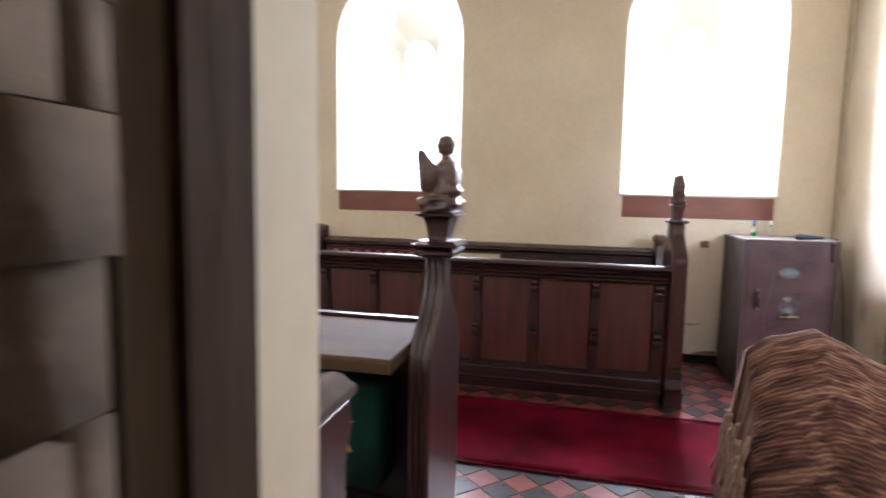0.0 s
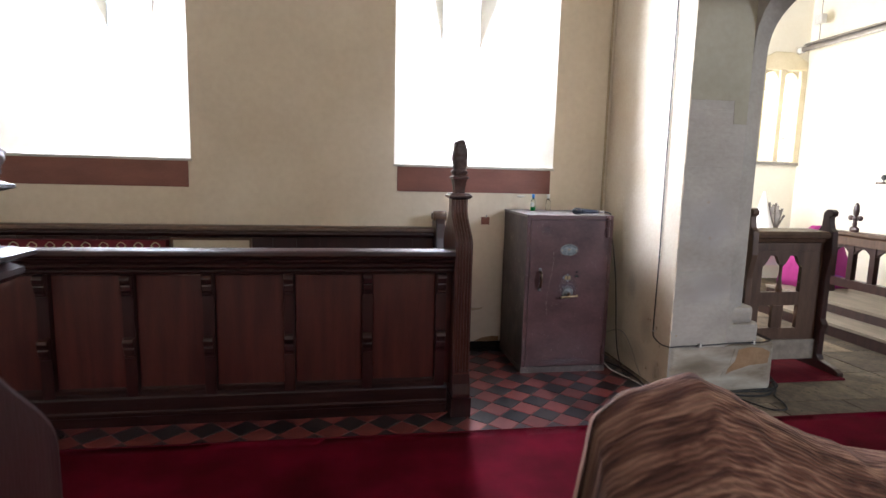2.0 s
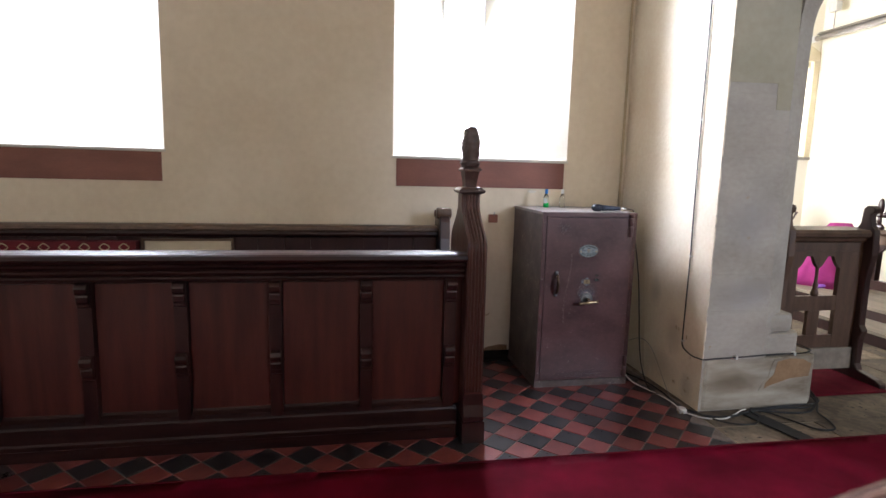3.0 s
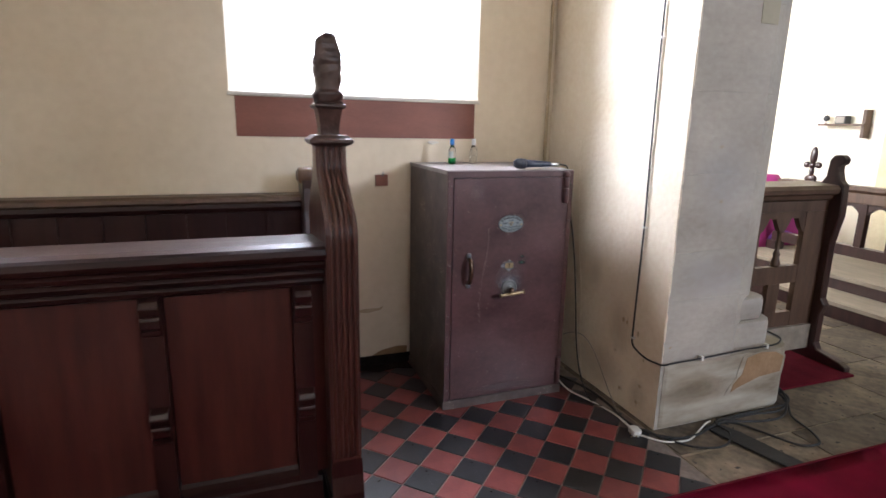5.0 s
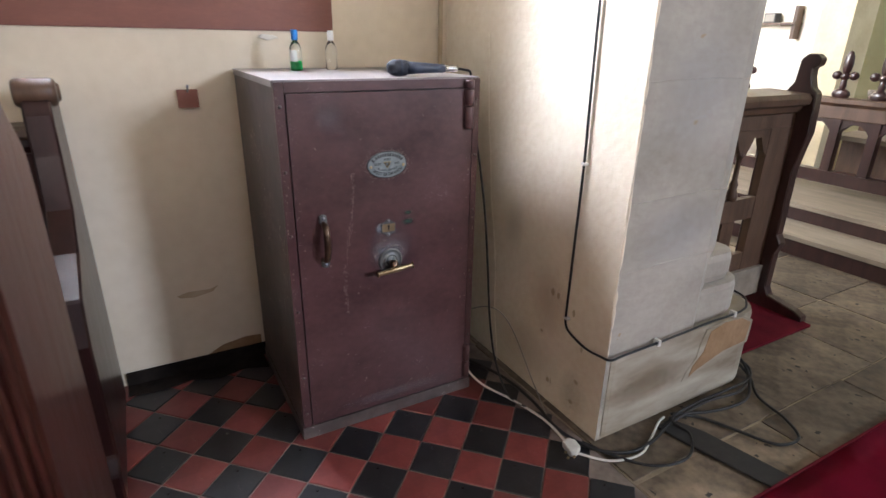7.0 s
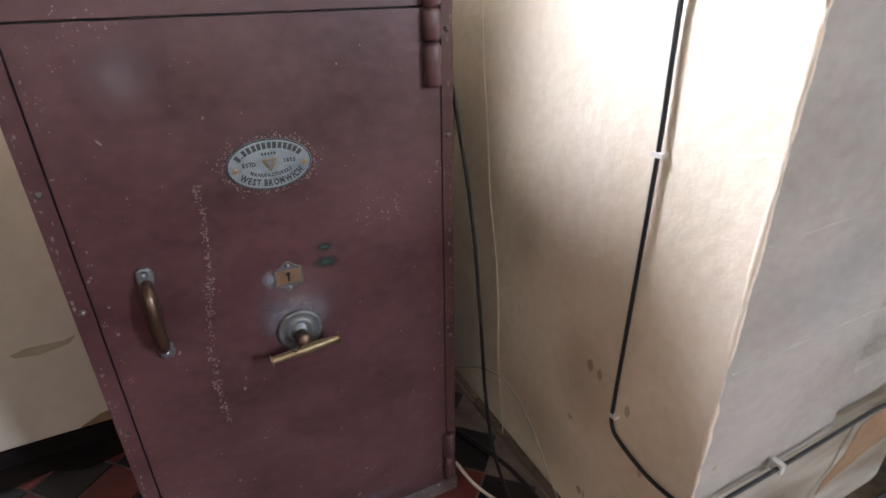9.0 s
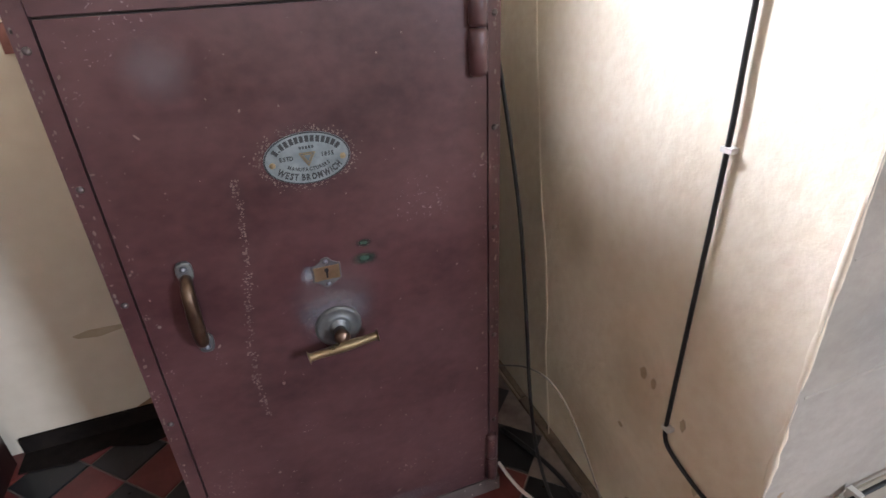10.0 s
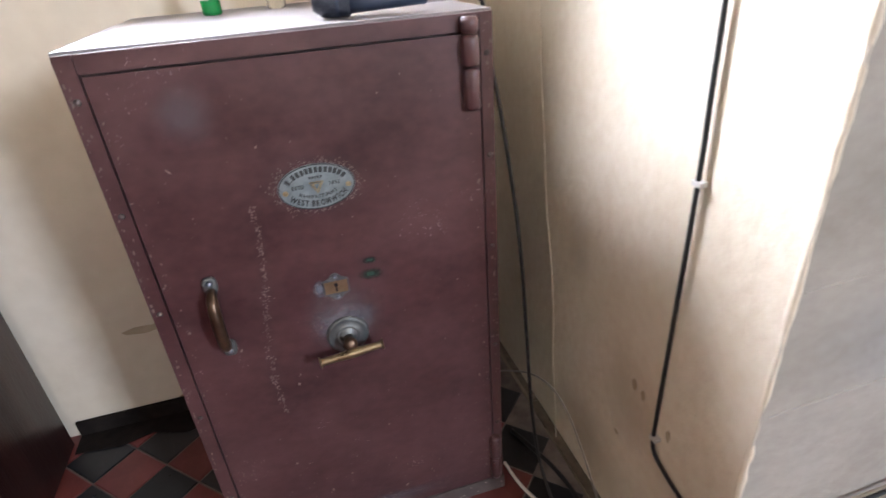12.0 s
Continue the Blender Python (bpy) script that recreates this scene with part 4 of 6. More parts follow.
def put_letter(polys, u, v, turn, squeeze=1.0, name="letter"):
    bm = bmesh.new()
    for poly in polys:
        vs = []
        for x, y in poly:
            x *= squeeze
            uu = u + x * math.cos(turn) - y * math.sin(turn)
            vv = v + x * math.sin(turn) + y * math.cos(turn)
            vs.append(bm.verts.new(on_plate(uu, vv, FY - 0.0036)))
        if len(vs) > 2:
            bm.faces.new(vs)
    if bm.faces:
        part(name, bm, LETTER, plate)
    else:
        bm.free()


def arc_text(glyphs, ra, rb, a0, a1, below, gap, name="letter"):
    """Sets glyphs along an ellipse from angle a0 to a1, spaced by their widths."""
    n = 200
    ell = [(ra * math.cos(radians(a0 + (a1 - a0) * i / n)), rb * math.sin(radians(a0 + (a1 - a0) * i / n))) for i in range(n + 1)]
    run = [0.0]
    for p, q in zip(ell, ell[1:]):
        run.append(run[-1] + math.dist(p, q))
    total = sum(w for w, _ in glyphs) + gap * (len(glyphs) - 1)
    k = run[-1] / total
    at = 0.0
    for w, polys in glyphs:
        s = (at + w / 2) * k
        at += w + gap
        i = min(range(n + 1), key=lambda j: abs(run[j] - s))
        u, v = ell[i]
        turn = math.atan2(v / rb / rb, u / ra / ra) - math.pi / 2 + (math.pi if below else 0)
        put_letter(polys, u, v, turn, k, name)


arc_text(letters("WEST BROMWICH", 0.0145), 0.0535, 0.0300, 208, 333, True, 0.0017)
arc_text(letters("MANUFACTURERS", 0.0078), 0.038, 0.0172, 214, 326, True, 0.0010)
for word, u0, tilt in (("ESTD", -0.0400, 2), ("1855", 0.0225, -2)):
    for i, (w, polys) in enumerate(letters(word, 0.0092)):
        put_letter(polys, u0 + i * 0.0052, 0.003, radians(tilt), 0.85)
# maker's name as plain bars
bar = (0.0046, [[(-0.0023, -0.0050), (0.0023, -0.0050), (0.0023, 0.0050), (-0.0023, 0.0050)]])
dot = (0.0024, [[(-0.0012, -0.0050), (0.0012, -0.0050), (0.0012, -0.0026), (-0.0012, -0.0026)]])
arc_text([bar, dot] + [bar] * 7 + [bar] + [bar] * 4, 0.0535, 0.0305, 156, 24, False, 0.0018, "name_bar")
small = (0.0030, [[(-0.0015, -0.0022), (0.0015, -0.0022), (0.0015, 0.0022), (-0.0015, 0.0022)]])
for i in range(5):
    put_letter(small[1], -0.0095 + i * 0.0047, 0.0175, 0, 1, "name_bar")
# two small rosettes at the ends
for su in (-1, 1):
    x, _, z = on_plate(su * 0.0535, -0.004, 0)
    part("rosette", lathe([(0.0, -0.0045), (0.0028, -0.0042), (0.0036, -0.0034), (0.0050, -0.0032), (0.0050, -0.003), (0.0, -0.003)], (x, FY, z), "y", 10), BRASS, plate)
tri = bmesh.new()
for rr in (0.0135, 0.0085):
    pts = [on_plate(rr * math.cos(radians(a)), rr * math.sin(radians(a)) + 0.002, FY - 0.0034) for a in (-90, 30, 150, -90)]
    for p, q in zip(pts, pts[1:]):
        tube([p, q], 0.0009, 4, 1, tri)
part("emblem", tri, BRASS, plate, "small brass triangle")

# drop handle
handle = part("handle", tube([(1.428, FY - 0.008, 0.760), (1.428, FY - 0.030, 0.750), (1.428, FY - 0.040, 0.705), (1.427, FY - 0.030, 0.655), (1.426, FY - 0.008, 0.645)], lambda t: 0.0085 + 0.0025 * math.sin(math.pi * t), 10, 6), BRONZE, door, "browned brass pull handle", True)
for z, d in ((0.770, 1), (0.634, -1)):
    part("handle_mount", prism([(1.428 + 0.0125 * math.copysign(abs(math.cos(q)) ** 0.6, math.cos(q)), z + 0.017 * math.copysign(abs(math.sin(q)) ** 0.8, math.sin(q))) for q in (2 * math.pi * i / 20 for i in range(20))], "y", FY - 0.010, FY - 0.0005, 0.003, 2), ROSE, handle, "", True)
    part("screw", lathe([(0.0, -0.0135), (0.004, -0.013), (0.006, -0.010), (0.0, -0.010)], (1.428, FY, z + 0.006 * d), "y", 12), BARE_STEEL, handle, "", True)

# keyhole plate: steel surround with a brass middle
key = part("keyhole_plate", prism([(1.6155, 0.6985), (1.622, 0.6965), (1.629, 0.692), (1.634, 0.6865), (1.640, 0.6845), (1.646, 0.6865), (1.651, 0.692), (1.659, 0.6965), (1.6645, 0.6985), (1.6645, 0.7285), (1.658, 0.731), (1.651, 0.735), (1.646, 0.741), (1.640, 0.743), (1.634, 0.741), (1.629, 0.735), (1.622, 0.731), (1.6155, 0.7285)], "y", FY - 0.003, FY - 0.0003, 0.0008), ROSE, door, "worn steel keyhole plate")
part("key_brass", box(1.6185, 1.6615, FY - 0.0034, FY - 0.0028, 0.7005, 0.7265, 0), BRASS, key, "rubbed brass middle")
part("keyhole", lathe([(0.0, -0.0040), (0.0038, -0.0040), (0.0038, -0.0033), (0.0, -0.0033)], (1.640, FY, 0.719), "y", 14), DARK, key)
part("key_slot", box(1.6384, 1.6416, FY - 0.0040, FY - 0.0033, 0.7045, 0.718, 0), DARK, key)
for z in (0.735, 0.6915):
    part("screw", lathe([(0.0, -0.0055), (0.003, -0.005), (0.0045, -0.003), (0.0, -0.003)], (1.640, FY, z), "y", 12), BARE_STEEL, key, "", True)

# worn patches in the paint round the fittings
for k, (xa, xb, za, zb, mat, label) in enumerate(((1.560, 1.728, 0.575, 0.690, RUB, "paint rubbed to grey metal by the handle"), (1.590, 1.632, 0.685, 0.740, RUB, "paint rubbed to grey metal by the key"), (1.540, 1.750, 0.53, 0.76, RUB_PALE, ""),
                                               (1.676, 1.740, 0.708, 0.742, RUB_GREEN, "small dark green paint smear"), (1.690, 1.728, 0.744, 0.766, RUB_GREEN, ""), (1.40, 1.53, 1.00, 1.13, RUB_PALE, ""),
                                               (1.36, 1.93, 0.052, 0.12, RUB_PALE, ""), (1.55, 1.73, 0.85, 0.985, RUB_PALE, ""))):
    d = FY - 0.0003 - 0.00004 * k
    bm = bmesh.new()
    bm.faces.new([bm.verts.new(c) for c in ((xa, d, za), (xb, d, za), (xb, d, zb), (xa, d, zb))])
    part("rubbed_patch", bm, mat, door, label)

# turning handle
rose = part("handle_rose", lathe([(0.0, -0.012), (0.014, -0.012), (0.0165, -0.0085), (0.0195, -0.0075), (0.0215, -0.0095), (0.0235, -0.007), (0.034, -0.005), (0.0365, -0.0065), (0.039, -0.005), (0.0415, -0.0028), (0.042, 0.0), (0.0, 0.0)], (1.645, FY, 0.600), "y", 40), ROSE, door, "round worn steel rose", True)
part("spindle", lathe([(0.0, -0.040), (0.011, -0.040), (0.0145, -0.034), (0.012, -0.024), (0.0105, -0.012), (0.0, -0.012)], (1.645, FY, 0.597), "y", 18), BRONZE, rose, "", True)
bm = tube([(1.581, FY - 0.040, 0.5755), (1.594, FY - 0.040, 0.5770), (1.645, FY - 0.041, 0.5815), (1.696, FY - 0.040, 0.5855), (1.708, FY - 0.040, 0.5865)],
          lambda t: 0.0074 + 0.0050 * math.exp(-((abs(t - 0.5) - 0.43) / 0.050) ** 2) + 0.0022 * math.exp(-((t - 0.5) / 0.11) ** 2) - 0.004 * max(0, abs(t - 0.5) - 0.47) / 0.03, 14, 12)
part("turn_bar", bm, BRASS, rose, "worn brass turning bar", True)
# runs of pale drips and chips down the door
random.seed(11)
chips = bmesh.new()
for i in range(300):
    z = random.uniform(0.44, 0.90)
    x = 1.508 + 0.02 * math.sin(z * 9) + random.gauss(0, 0.0035)
    bmesh.ops.create_circle(chips, cap_ends=True, segments=6, radius=random.uniform(0.0006, 0.0020), matrix=Matrix.Translation((x, FY - 0.0011, z)) @ Euler((radians(90), 0, 0)).to_matrix().to_4x4())
for i in range(170):
    a = random.uniform(0, 6.28)
    k = 1.04 + abs(random.gauss(0, 0.13))
    x, _, z = on_plate(PA * k * math.cos(a), PB * k * math.sin(a), 0)
    bmesh.ops.create_circle(chips, cap_ends=True, segments=6, radius=random.uniform(0.0006, 0.0018), matrix=Matrix.Translation((x, FY - 0.0011, z)) @ Euler((radians(90), 0, 0)).to_matrix().to_4x4())
for i in range(420):
    k = i % 3
    if k == 0:
        x, z = random.uniform(SX0 + 0.035, SX1 - 0.03), random.uniform(0.06, 1.12)
    elif k == 1:
        x, z = random.uniform(SX0 + 0.035, SX1 - 0.03), 0.055 + abs(random.gauss(0, 0.16))
    else:
        x, z = random.choice((SX0 + 0.033 + abs(random.gauss(0, 0.010)), SX1 - 0.028 - abs(random.gauss(0, 0.014)))), random.uniform(0.06, 1.12)
    if z > 1.12:
        continue
    bmesh.ops.create_circle(chips, cap_ends=True, segments=6, radius=random.uniform(0.0005, 0.0017) * (1.9 if i % 19 == 0 else 1), matrix=Matrix.Translation((x, FY - 0.0011, z)) @ Euler((radians(90), random.uniform(-0.7, 0.7), 0)).to_matrix().to_4x4() @ Matrix.Diagonal((random.uniform(0.5, 1.3), random.uniform(0.5, 2.2), 1, 1)))
edge = bmesh.new()
for i in range(150):
    x = random.choice((SX0 + 0.004 + abs(random.gauss(0, 0.006)), SX1 - 0.004 - abs(random.gauss(0, 0.006))))
    bmesh.ops.create_circle(edge, cap_ends=True, segments=6, radius=random.uniform(0.0006, 0.0024), matrix=Matrix.Translation((x, SYF - 0.0106, random.uniform(0.06, 1.15))) @ Euler((radians(90), 0, 0)).to_matrix().to_4x4() @ Matrix.Diagonal((random.uniform(0.5, 1.2), random.uniform(0.7, 2.5), 1, 1)))
chip = part("chipped_paint", edge, GROUT, body, "pale chips along the iron frame")
chip["kind"] = "stuff"
chip = part("chipped_paint", chips, GROUT, door, "pale chips in the paint")
chip["kind"] = "stuff"

# ---- on the safe ----
def bottle(name, label, x, y, cap, gel):
    b = thing(name, label, "bottle", (x, y, SZ), "bottles on the safe")
    shell = part("shell", lathe([(0.0, 0.0), (0.017, 0.0), (0.020, 0.004), (0.0205, 0.05), (0.019, 0.075), (0.012, 0.090), (0.008, 0.094), (0.008, 0.100), (0.0, 0.100)], (x, y, SZ), "z", 18), CLEAR, b, "", True)
    part("cap", lathe([(0.0, 0.098), (0.011, 0.098), (0.0115, 0.102), (0.011, 0.126), (0.0095, 0.131), (0.0, 0.131)], (x, y, SZ), "z", 18), cap, b, "", True)
    if gel:
        part("gel", lathe([(0.0, 0.002), (0.0165, 0.002), (0.0188, 0.006), (0.0188, 0.032), (0.0, 0.034)], (x, y, SZ), "z", 18), GEL, shell, "bright green gel", True)
        bm = bmesh.new()
        for i in range(7):
            a0, a1 = -math.pi * 0.95 + i * 0.20, -math.pi * 0.95 + (i + 1) * 0.20
            vs = [bm.verts.new((x + 0.0209 * math.cos(a), y + 0.0209 * math.sin(a), SZ + z)) for a, z in ((a0, 0.03), (a1, 0.03), (a1, 0.066), (a0, 0.066))]
            bm.faces.new(vs)
        part("label", bm, LABEL_PAPER, shell)
    return b


bottle("sanitiser_bottle", "small blue-capped bottle of green gel on the safe", 1.505, 5.09, CAP_BLUE, True)
bottle("clear_bottle", "small empty clear bottle with a white cap on the safe", 1.640, 5.12, CAP_WHITE, False)
mic = thing("microphone", "dark blue-grey hand microphone lying on the safe", "microphone", (1.81, 4.72, SZ))
mdir = Vector((0.24, -0.028, -0.004))
m0 = Vector((1.690, 4.735, SZ + 0.0255))


def along(a, b, r0, r1, n=16):
    return tube([m0 + mdir * (a + (b - a) * k / 4) for k in range(5)], lambda t: r0 + (r1 - r0) * t, n, 1)


part("grille", tube([m0 + mdir * (0.25 * k / 8) for k in range(9)], lambda t: 0.0245 * min(1, (0.25 + 2.4 * t)) ** 0.5 if t < 0.35 else 0.0245 - 0.002 * (t - 0.35), 18, 1), MIC_GRILLE, mic, "dark mesh grille", True)
part("grille_band", along(0.155, 0.175, 0.0252, 0.0252), MIC_BLUE, mic, "", True)
part("barrel", along(0.25, 0.78, 0.0195, 0.0125), MIC_BLUE, mic, "", True)
part("connector", along(0.78, 0.97, 0.0105, 0.0095), CHROME, mic, "silver plug", True)
part("lead", tube([m0 + mdir * 0.97, (1.945, 4.702, SZ + 0.018), (1.978, 4.715, SZ + 0.006), (1.992, 4.735, SZ - 0.06), (2.018, 4.722, 0.94), (2.030, 4.675, 0.72), (2.030, 4.635, 0.50), (2.030, 4.604, 0.30), (2.038, 4.565, 0.14), (2.060, 4.50, 0.02), (2.085, 4.42, 0.008)], 0.0042, 7, 6), BLACK_PVC, mic, "black lead hanging behind the safe", True)

tagged(link_mesh("backdrop", box(-8.0, 9.0, 9.6, 9.62, 0.6, 5.0, 0), OVERCAST), "bright hazy sky outside the windows", "", "", "structure")

# ---- wall fittings ----
conduit = thing("conduit", "thin painted cable conduit in the wall corner", "conduit", (2.155, 5.24, 1.15))
part("pipe", tube([(2.155, NY - 0.012, 1.15), (2.152, NY - 0.012, 2.2), (2.148, NY - 0.012, 3.4), (2.10, NY - 0.012, 3.62), (2.10, NY - 0.012, CEIL_Z)], 0.010, 8, 4), CREAM_PVC, conduit, "", True)
hook = thing("wall_hook", "small brown wooden block with a hook on the wall", "hook", (1.15, NY, 1.07))
part("block", box(1.128, 1.194, NY - 0.016, NY, 1.040, 1.100, 0.004), APRON, hook)
part("hook", tube([(1.162, NY - 0.016, 1.094), (1.162, NY - 0.035, 1.106), (1.163, NY - 0.036, 1.118)], 0.0035, 6, 4), BARE_STEEL, hook, "", True)

cable = thing("pier_cable", "black cable clipped down the pier and round its foot", "cable", (2.19, 4.385, 0.36))
CX = AX0 - 0.008
part("cord", tube([(CX, 4.381, CEIL_Z), (CX, 4.381, 3.2), (CX, 4.373, 2.2), (CX, 4.371, 1.5), (CX, 4.365, 1.1), (CX, 4.361, 0.92), (CX, 4.365, 0.6), (CX, 4.367, 0.42), (CX, 4.364, 0.362), (CX, 4.338, 0.338), (CX - 0.002, 4.26, 0.322), (CX - 0.002, 4.19, 0.328), (CX + 0.006, 4.150, 0.334),
                   (2.25, 4.148, 0.338), (2.45, 4.148, 0.343), (2.66, 4.148, 0.352), (2.84, 4.150, 0.352), (2.94, 4.19, 0.345), (3.03, 4.28, 0.33), (3.045, 4.5, 0.33)], 0.0042, 7, 5), BLACK_PVC, cable, "", True)
for p in ((CX, 4.361, 0.925), (CX, 4.366, 0.385), (CX, 4.372, 1.75)):
    part("clip", box(p[0] - 0.006, p[0] + 0.008, p[1] - 0.012, p[1] + 0.007, p[2] - 0.004, p[2] + 0.004, 0.002, 2), WHITE_PVC, cable, "white plastic clip")
for x, z in ((2.40, 0.342), (2.80, 0.353)):
    part("clip", box(x - 0.006, x + 0.006, 4.141, 4.163, z - 0.012, z + 0.010, 0.003, 2), WHITE_PVC, cable, "white plastic clip")

strip = thing("rubber_strip", "black rubber cable cover across the stone floor", "cable cover", (2.46, 3.95, 0))
part("strip", prism([(2.43, 4.115), (2.51, 4.125), (2.56, 4.02), (2.63, 3.70), (2.54, 3.69), (2.46, 3.98)], "z", 0.0, 0.010, 0.003), RUBBER, strip)


def floor_cable(label, pts, r, mat):
    c = thing("floor_cable", label, "cable", pts[0][:2] + (0.0,), "loose cables at the pier foot")
    part("cord", tube(pts, r, 7, 7), mat, c, "", True)
    return c


G = 0.009
floor_cable("black cable trailing along the foot of the pier", [(2.06, 4.80, 0.01), (2.12, 4.62, G), (2.13, 4.44, G), (2.11, 4.27, G), (2.15, 4.14, G), (2.24, 4.07, G), (2.36, 4.07, G), (2.48, 4.10, 0.014), (2.70, 4.12, 0.018), (2.88, 4.10, 0.02), (3.02, 4.16, 0.02), (3.09, 4.26, 0.02), (3.10, 4.45, G)], 0.0062, BLACK_PVC)
floor_cable("black cable looped over the stone floor", [(2.14, 4.18, G), (2.20, 4.06, G), (2.28, 3.98, G), (2.40, 3.96, G), (2.50, 4.03, G), (2.50, 4.11, 0.02), (2.66, 4.13, 0.02), (2.84, 4.12, 0.03), (2.98, 4.13, 0.03), (3.06, 4.20, 0.03), (3.07, 4.34, G)], 0.0050, BLACK_PVC)
floor_cable("black cable lying in a wide loop on the stones", [(2.50, 4.12, 0.016), (2.60, 4.09, G), (2.66, 3.98, G), (2.72, 3.86, G), (2.82, 3.84, G), (2.88, 3.92, G), (2.92, 4.05, G), (3.00, 4.14, 0.02), (3.06, 4.26, 0.03)], 0.0055, BLACK_PVC)
floor_cable("black cable bundle curving round the plinth", [(2.52, 4.13, 0.02), (2.68, 4.08, G), (2.84, 4.06, G), (2.94, 4.10, 0.02), (3.03, 4.19, 0.045), (3.06, 4.30, 0.06), (3.07, 4.42, 0.02)], 0.0060, BLACK_PVC)
floor_cable("white flex trailing from behind the safe", [(1.985, 4.672, 0.05), (2.01, 4.60, 0.02), (2.07, 4.47, 0.008), (2.10, 4.33, 0.008), (2.09, 4.20, 0.010)], 0.0045, WHITE_PVC)
floor_cable("white flex leading along the pier foot", [(2.085, 4.145, 0.012), (2.16, 4.07, 0.008), (2.27, 4.045, 0.008), (2.36, 4.08, 0.008), (2.45, 4.125, 0.012), (2.49, 4.135, 0.014)], 0.0045, WHITE_PVC)
floor_cable("thin grey wire drooping behind the safe", [(2.02, 4.86, 0.20), (2.08, 4.70, 0.30), (2.12, 4.60, 0.26), (2.14, 4.46, 0.08), (2.12, 4.34, 0.008)], 0.0022, GREY_METAL)
plug = thing("plug", "white three-pin plug lying on the floor", "plug", (2.085, 4.17, 0))
part("shell", prism([(2.060, 4.150), (2.078, 4.138), (2.105, 4.150), (2.112, 4.185), (2.098, 4.205), (2.068, 4.200)], "z", 0.001, 0.028, 0.006, 2), WHITE_PVC, plug)
for dx, dy in ((-0.026, -0.012), (-0.016, 0.012), (-0.006, -0.018)):
    part("pin", box(2.066 + dx, 2.074 + dx, 4.150 + dy, 4.156 + dy, 0.010, 0.016, 0.001), BRASS, plug)

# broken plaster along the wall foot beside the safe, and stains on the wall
# thin black sheet: grime plus the shade between desk end and safe
structure("floor_grime", prism([(0.80, 5.262), (0.80, 5.175), (0.93, 5.160), (1.02, 5.185), (1.12, 5.150), (1.22, 5.172), (1.31, 5.140), (1.31, 5.262)], "z", 0.0005, 0.004), FOOT, "black grime and painted shade along the wall foot")
structure("wall_foot_strip", box(0.8, 2.188, NY - 0.012, NY - 0.001, 0, 0.055, 0.005), FOOT, "near-black strip along the wall foot")
structure("wall_stain", prism([(1.02, 0.335), (1.06, 0.345), (1.14, 0.342), (1.17, 0.352), (1.15, 0.330), (1.08, 0.318), (1.03, 0.325)], "y", NY - 0.0016, NY - 0.0004), FAINT, "brown damp stain on the plaster")
structure("wall_stain", prism([(1.10, 0.056), (1.16, 0.085), (1.25, 0.10), (1.31, 0.095), (1.31, 0.056)], "y", NY - 0.003, NY - 0.0004), RAW_STONE, "fallen plaster patch")
structure("wall_bump", prism([(1.415, 1.272), (1.45, 1.262), (1.49, 1.272), (1.475, 1.280), (1.43, 1.284)], "y", NY - 0.012, NY - 0.0004, 0.003), SPLAY, "chipped plaster lump under the board")
random.seed(3)
for i in range(9):
    y, z = random.uniform(4.2, 4.55), random.uniform(0.06, 0.5)
    w, h = random.uniform(0.003, 0.012), random.uniform(0.004, 0.016)
    structure("flaked_spot", prism([(y - w, z), (y - 0.4 * w, z - h), (y + 0.5 * w, z - 0.7 * h), (y + w, z + 0.2 * h), (y + 0.2 * w, z + h), (y - 0.6 * w, z + 0.7 * h)], "x", AX0 - 0.0012, AX0 - 0.0003), FAINT, "small flaked patch on the pier")
# worn arris of the pier: chipped limewash edge
def arris_radius(t):
    z = 0.33 + 2.9 * t
    return 0.0035 + 0.0035 * max(0.0, 0.4 + noise.noise(Vector((z * 9, 2.0, 0)))) + 0.0025 * noise.noise(Vector((z * 34, 5.0, 0)))


arris = tube([(AX0 + 0.0035 + 0.002 * noise.noise(Vector((k * 0.37, 1, 1))), 4.1735, 0.33 + 2.9 * k / 240) for k in range(241)], arris_radius, 8, 1)
structure("pier_arris", arris, PIER_SIDE, "chipped limewashed arris of the pier", True)
# stains on the pier's side and front
def stain(x, y, z, w, h, mat, side):
    b = bmesh.new()
    if side:
        cs = ((x, y - w, z - h), (x, y + w, z - h), (x, y + w, z + h), (x, y - w, z + h))
    else:
        cs = ((x - w, y, z - h), (x + w, y, z - h), (x + w, y, z + h), (x - w, y, z + h))
    b.faces.new([b.verts.new(c) for c in cs])
    structure("stain", b, mat, "faded stain in the limewash")


STAINS_SIDE = ((4.71, 0.64, 0.10, 0.16, DAMP), (4.47, 0.40, 0.13, 0.20, DAMP), (4.30, 0.10, 0.10, 0.14, DAMP), (4.60, 0.14, 0.30, 0.16, DAMP))
STAINS_FRONT = ((2.40, 0.17, 0.28, 0.10, BAND), (2.42, 0.72, 0.26, 0.16, BLUISH), (2.42, 1.15, 0.24, 0.28, BLUISH))
WIRE = [(2.186, 4.93, 1.30), (2.186, 4.905, 1.00), (2.186, 4.886, 0.88), (2.186, 4.861, 0.68), (2.186, 4.828, 0.54), (2.186, 4.805, 0.37), (2.186, 4.798, 0.225), (2.180, 4.764, 0.09), (2.172, 4.737, 0.006)]
for k, (y, z, w, h, mat) in enumerate(STAINS_SIDE):
    stain(AX0 - 0.0012 - 0.0003 * k, y, z, w, h, mat, True)
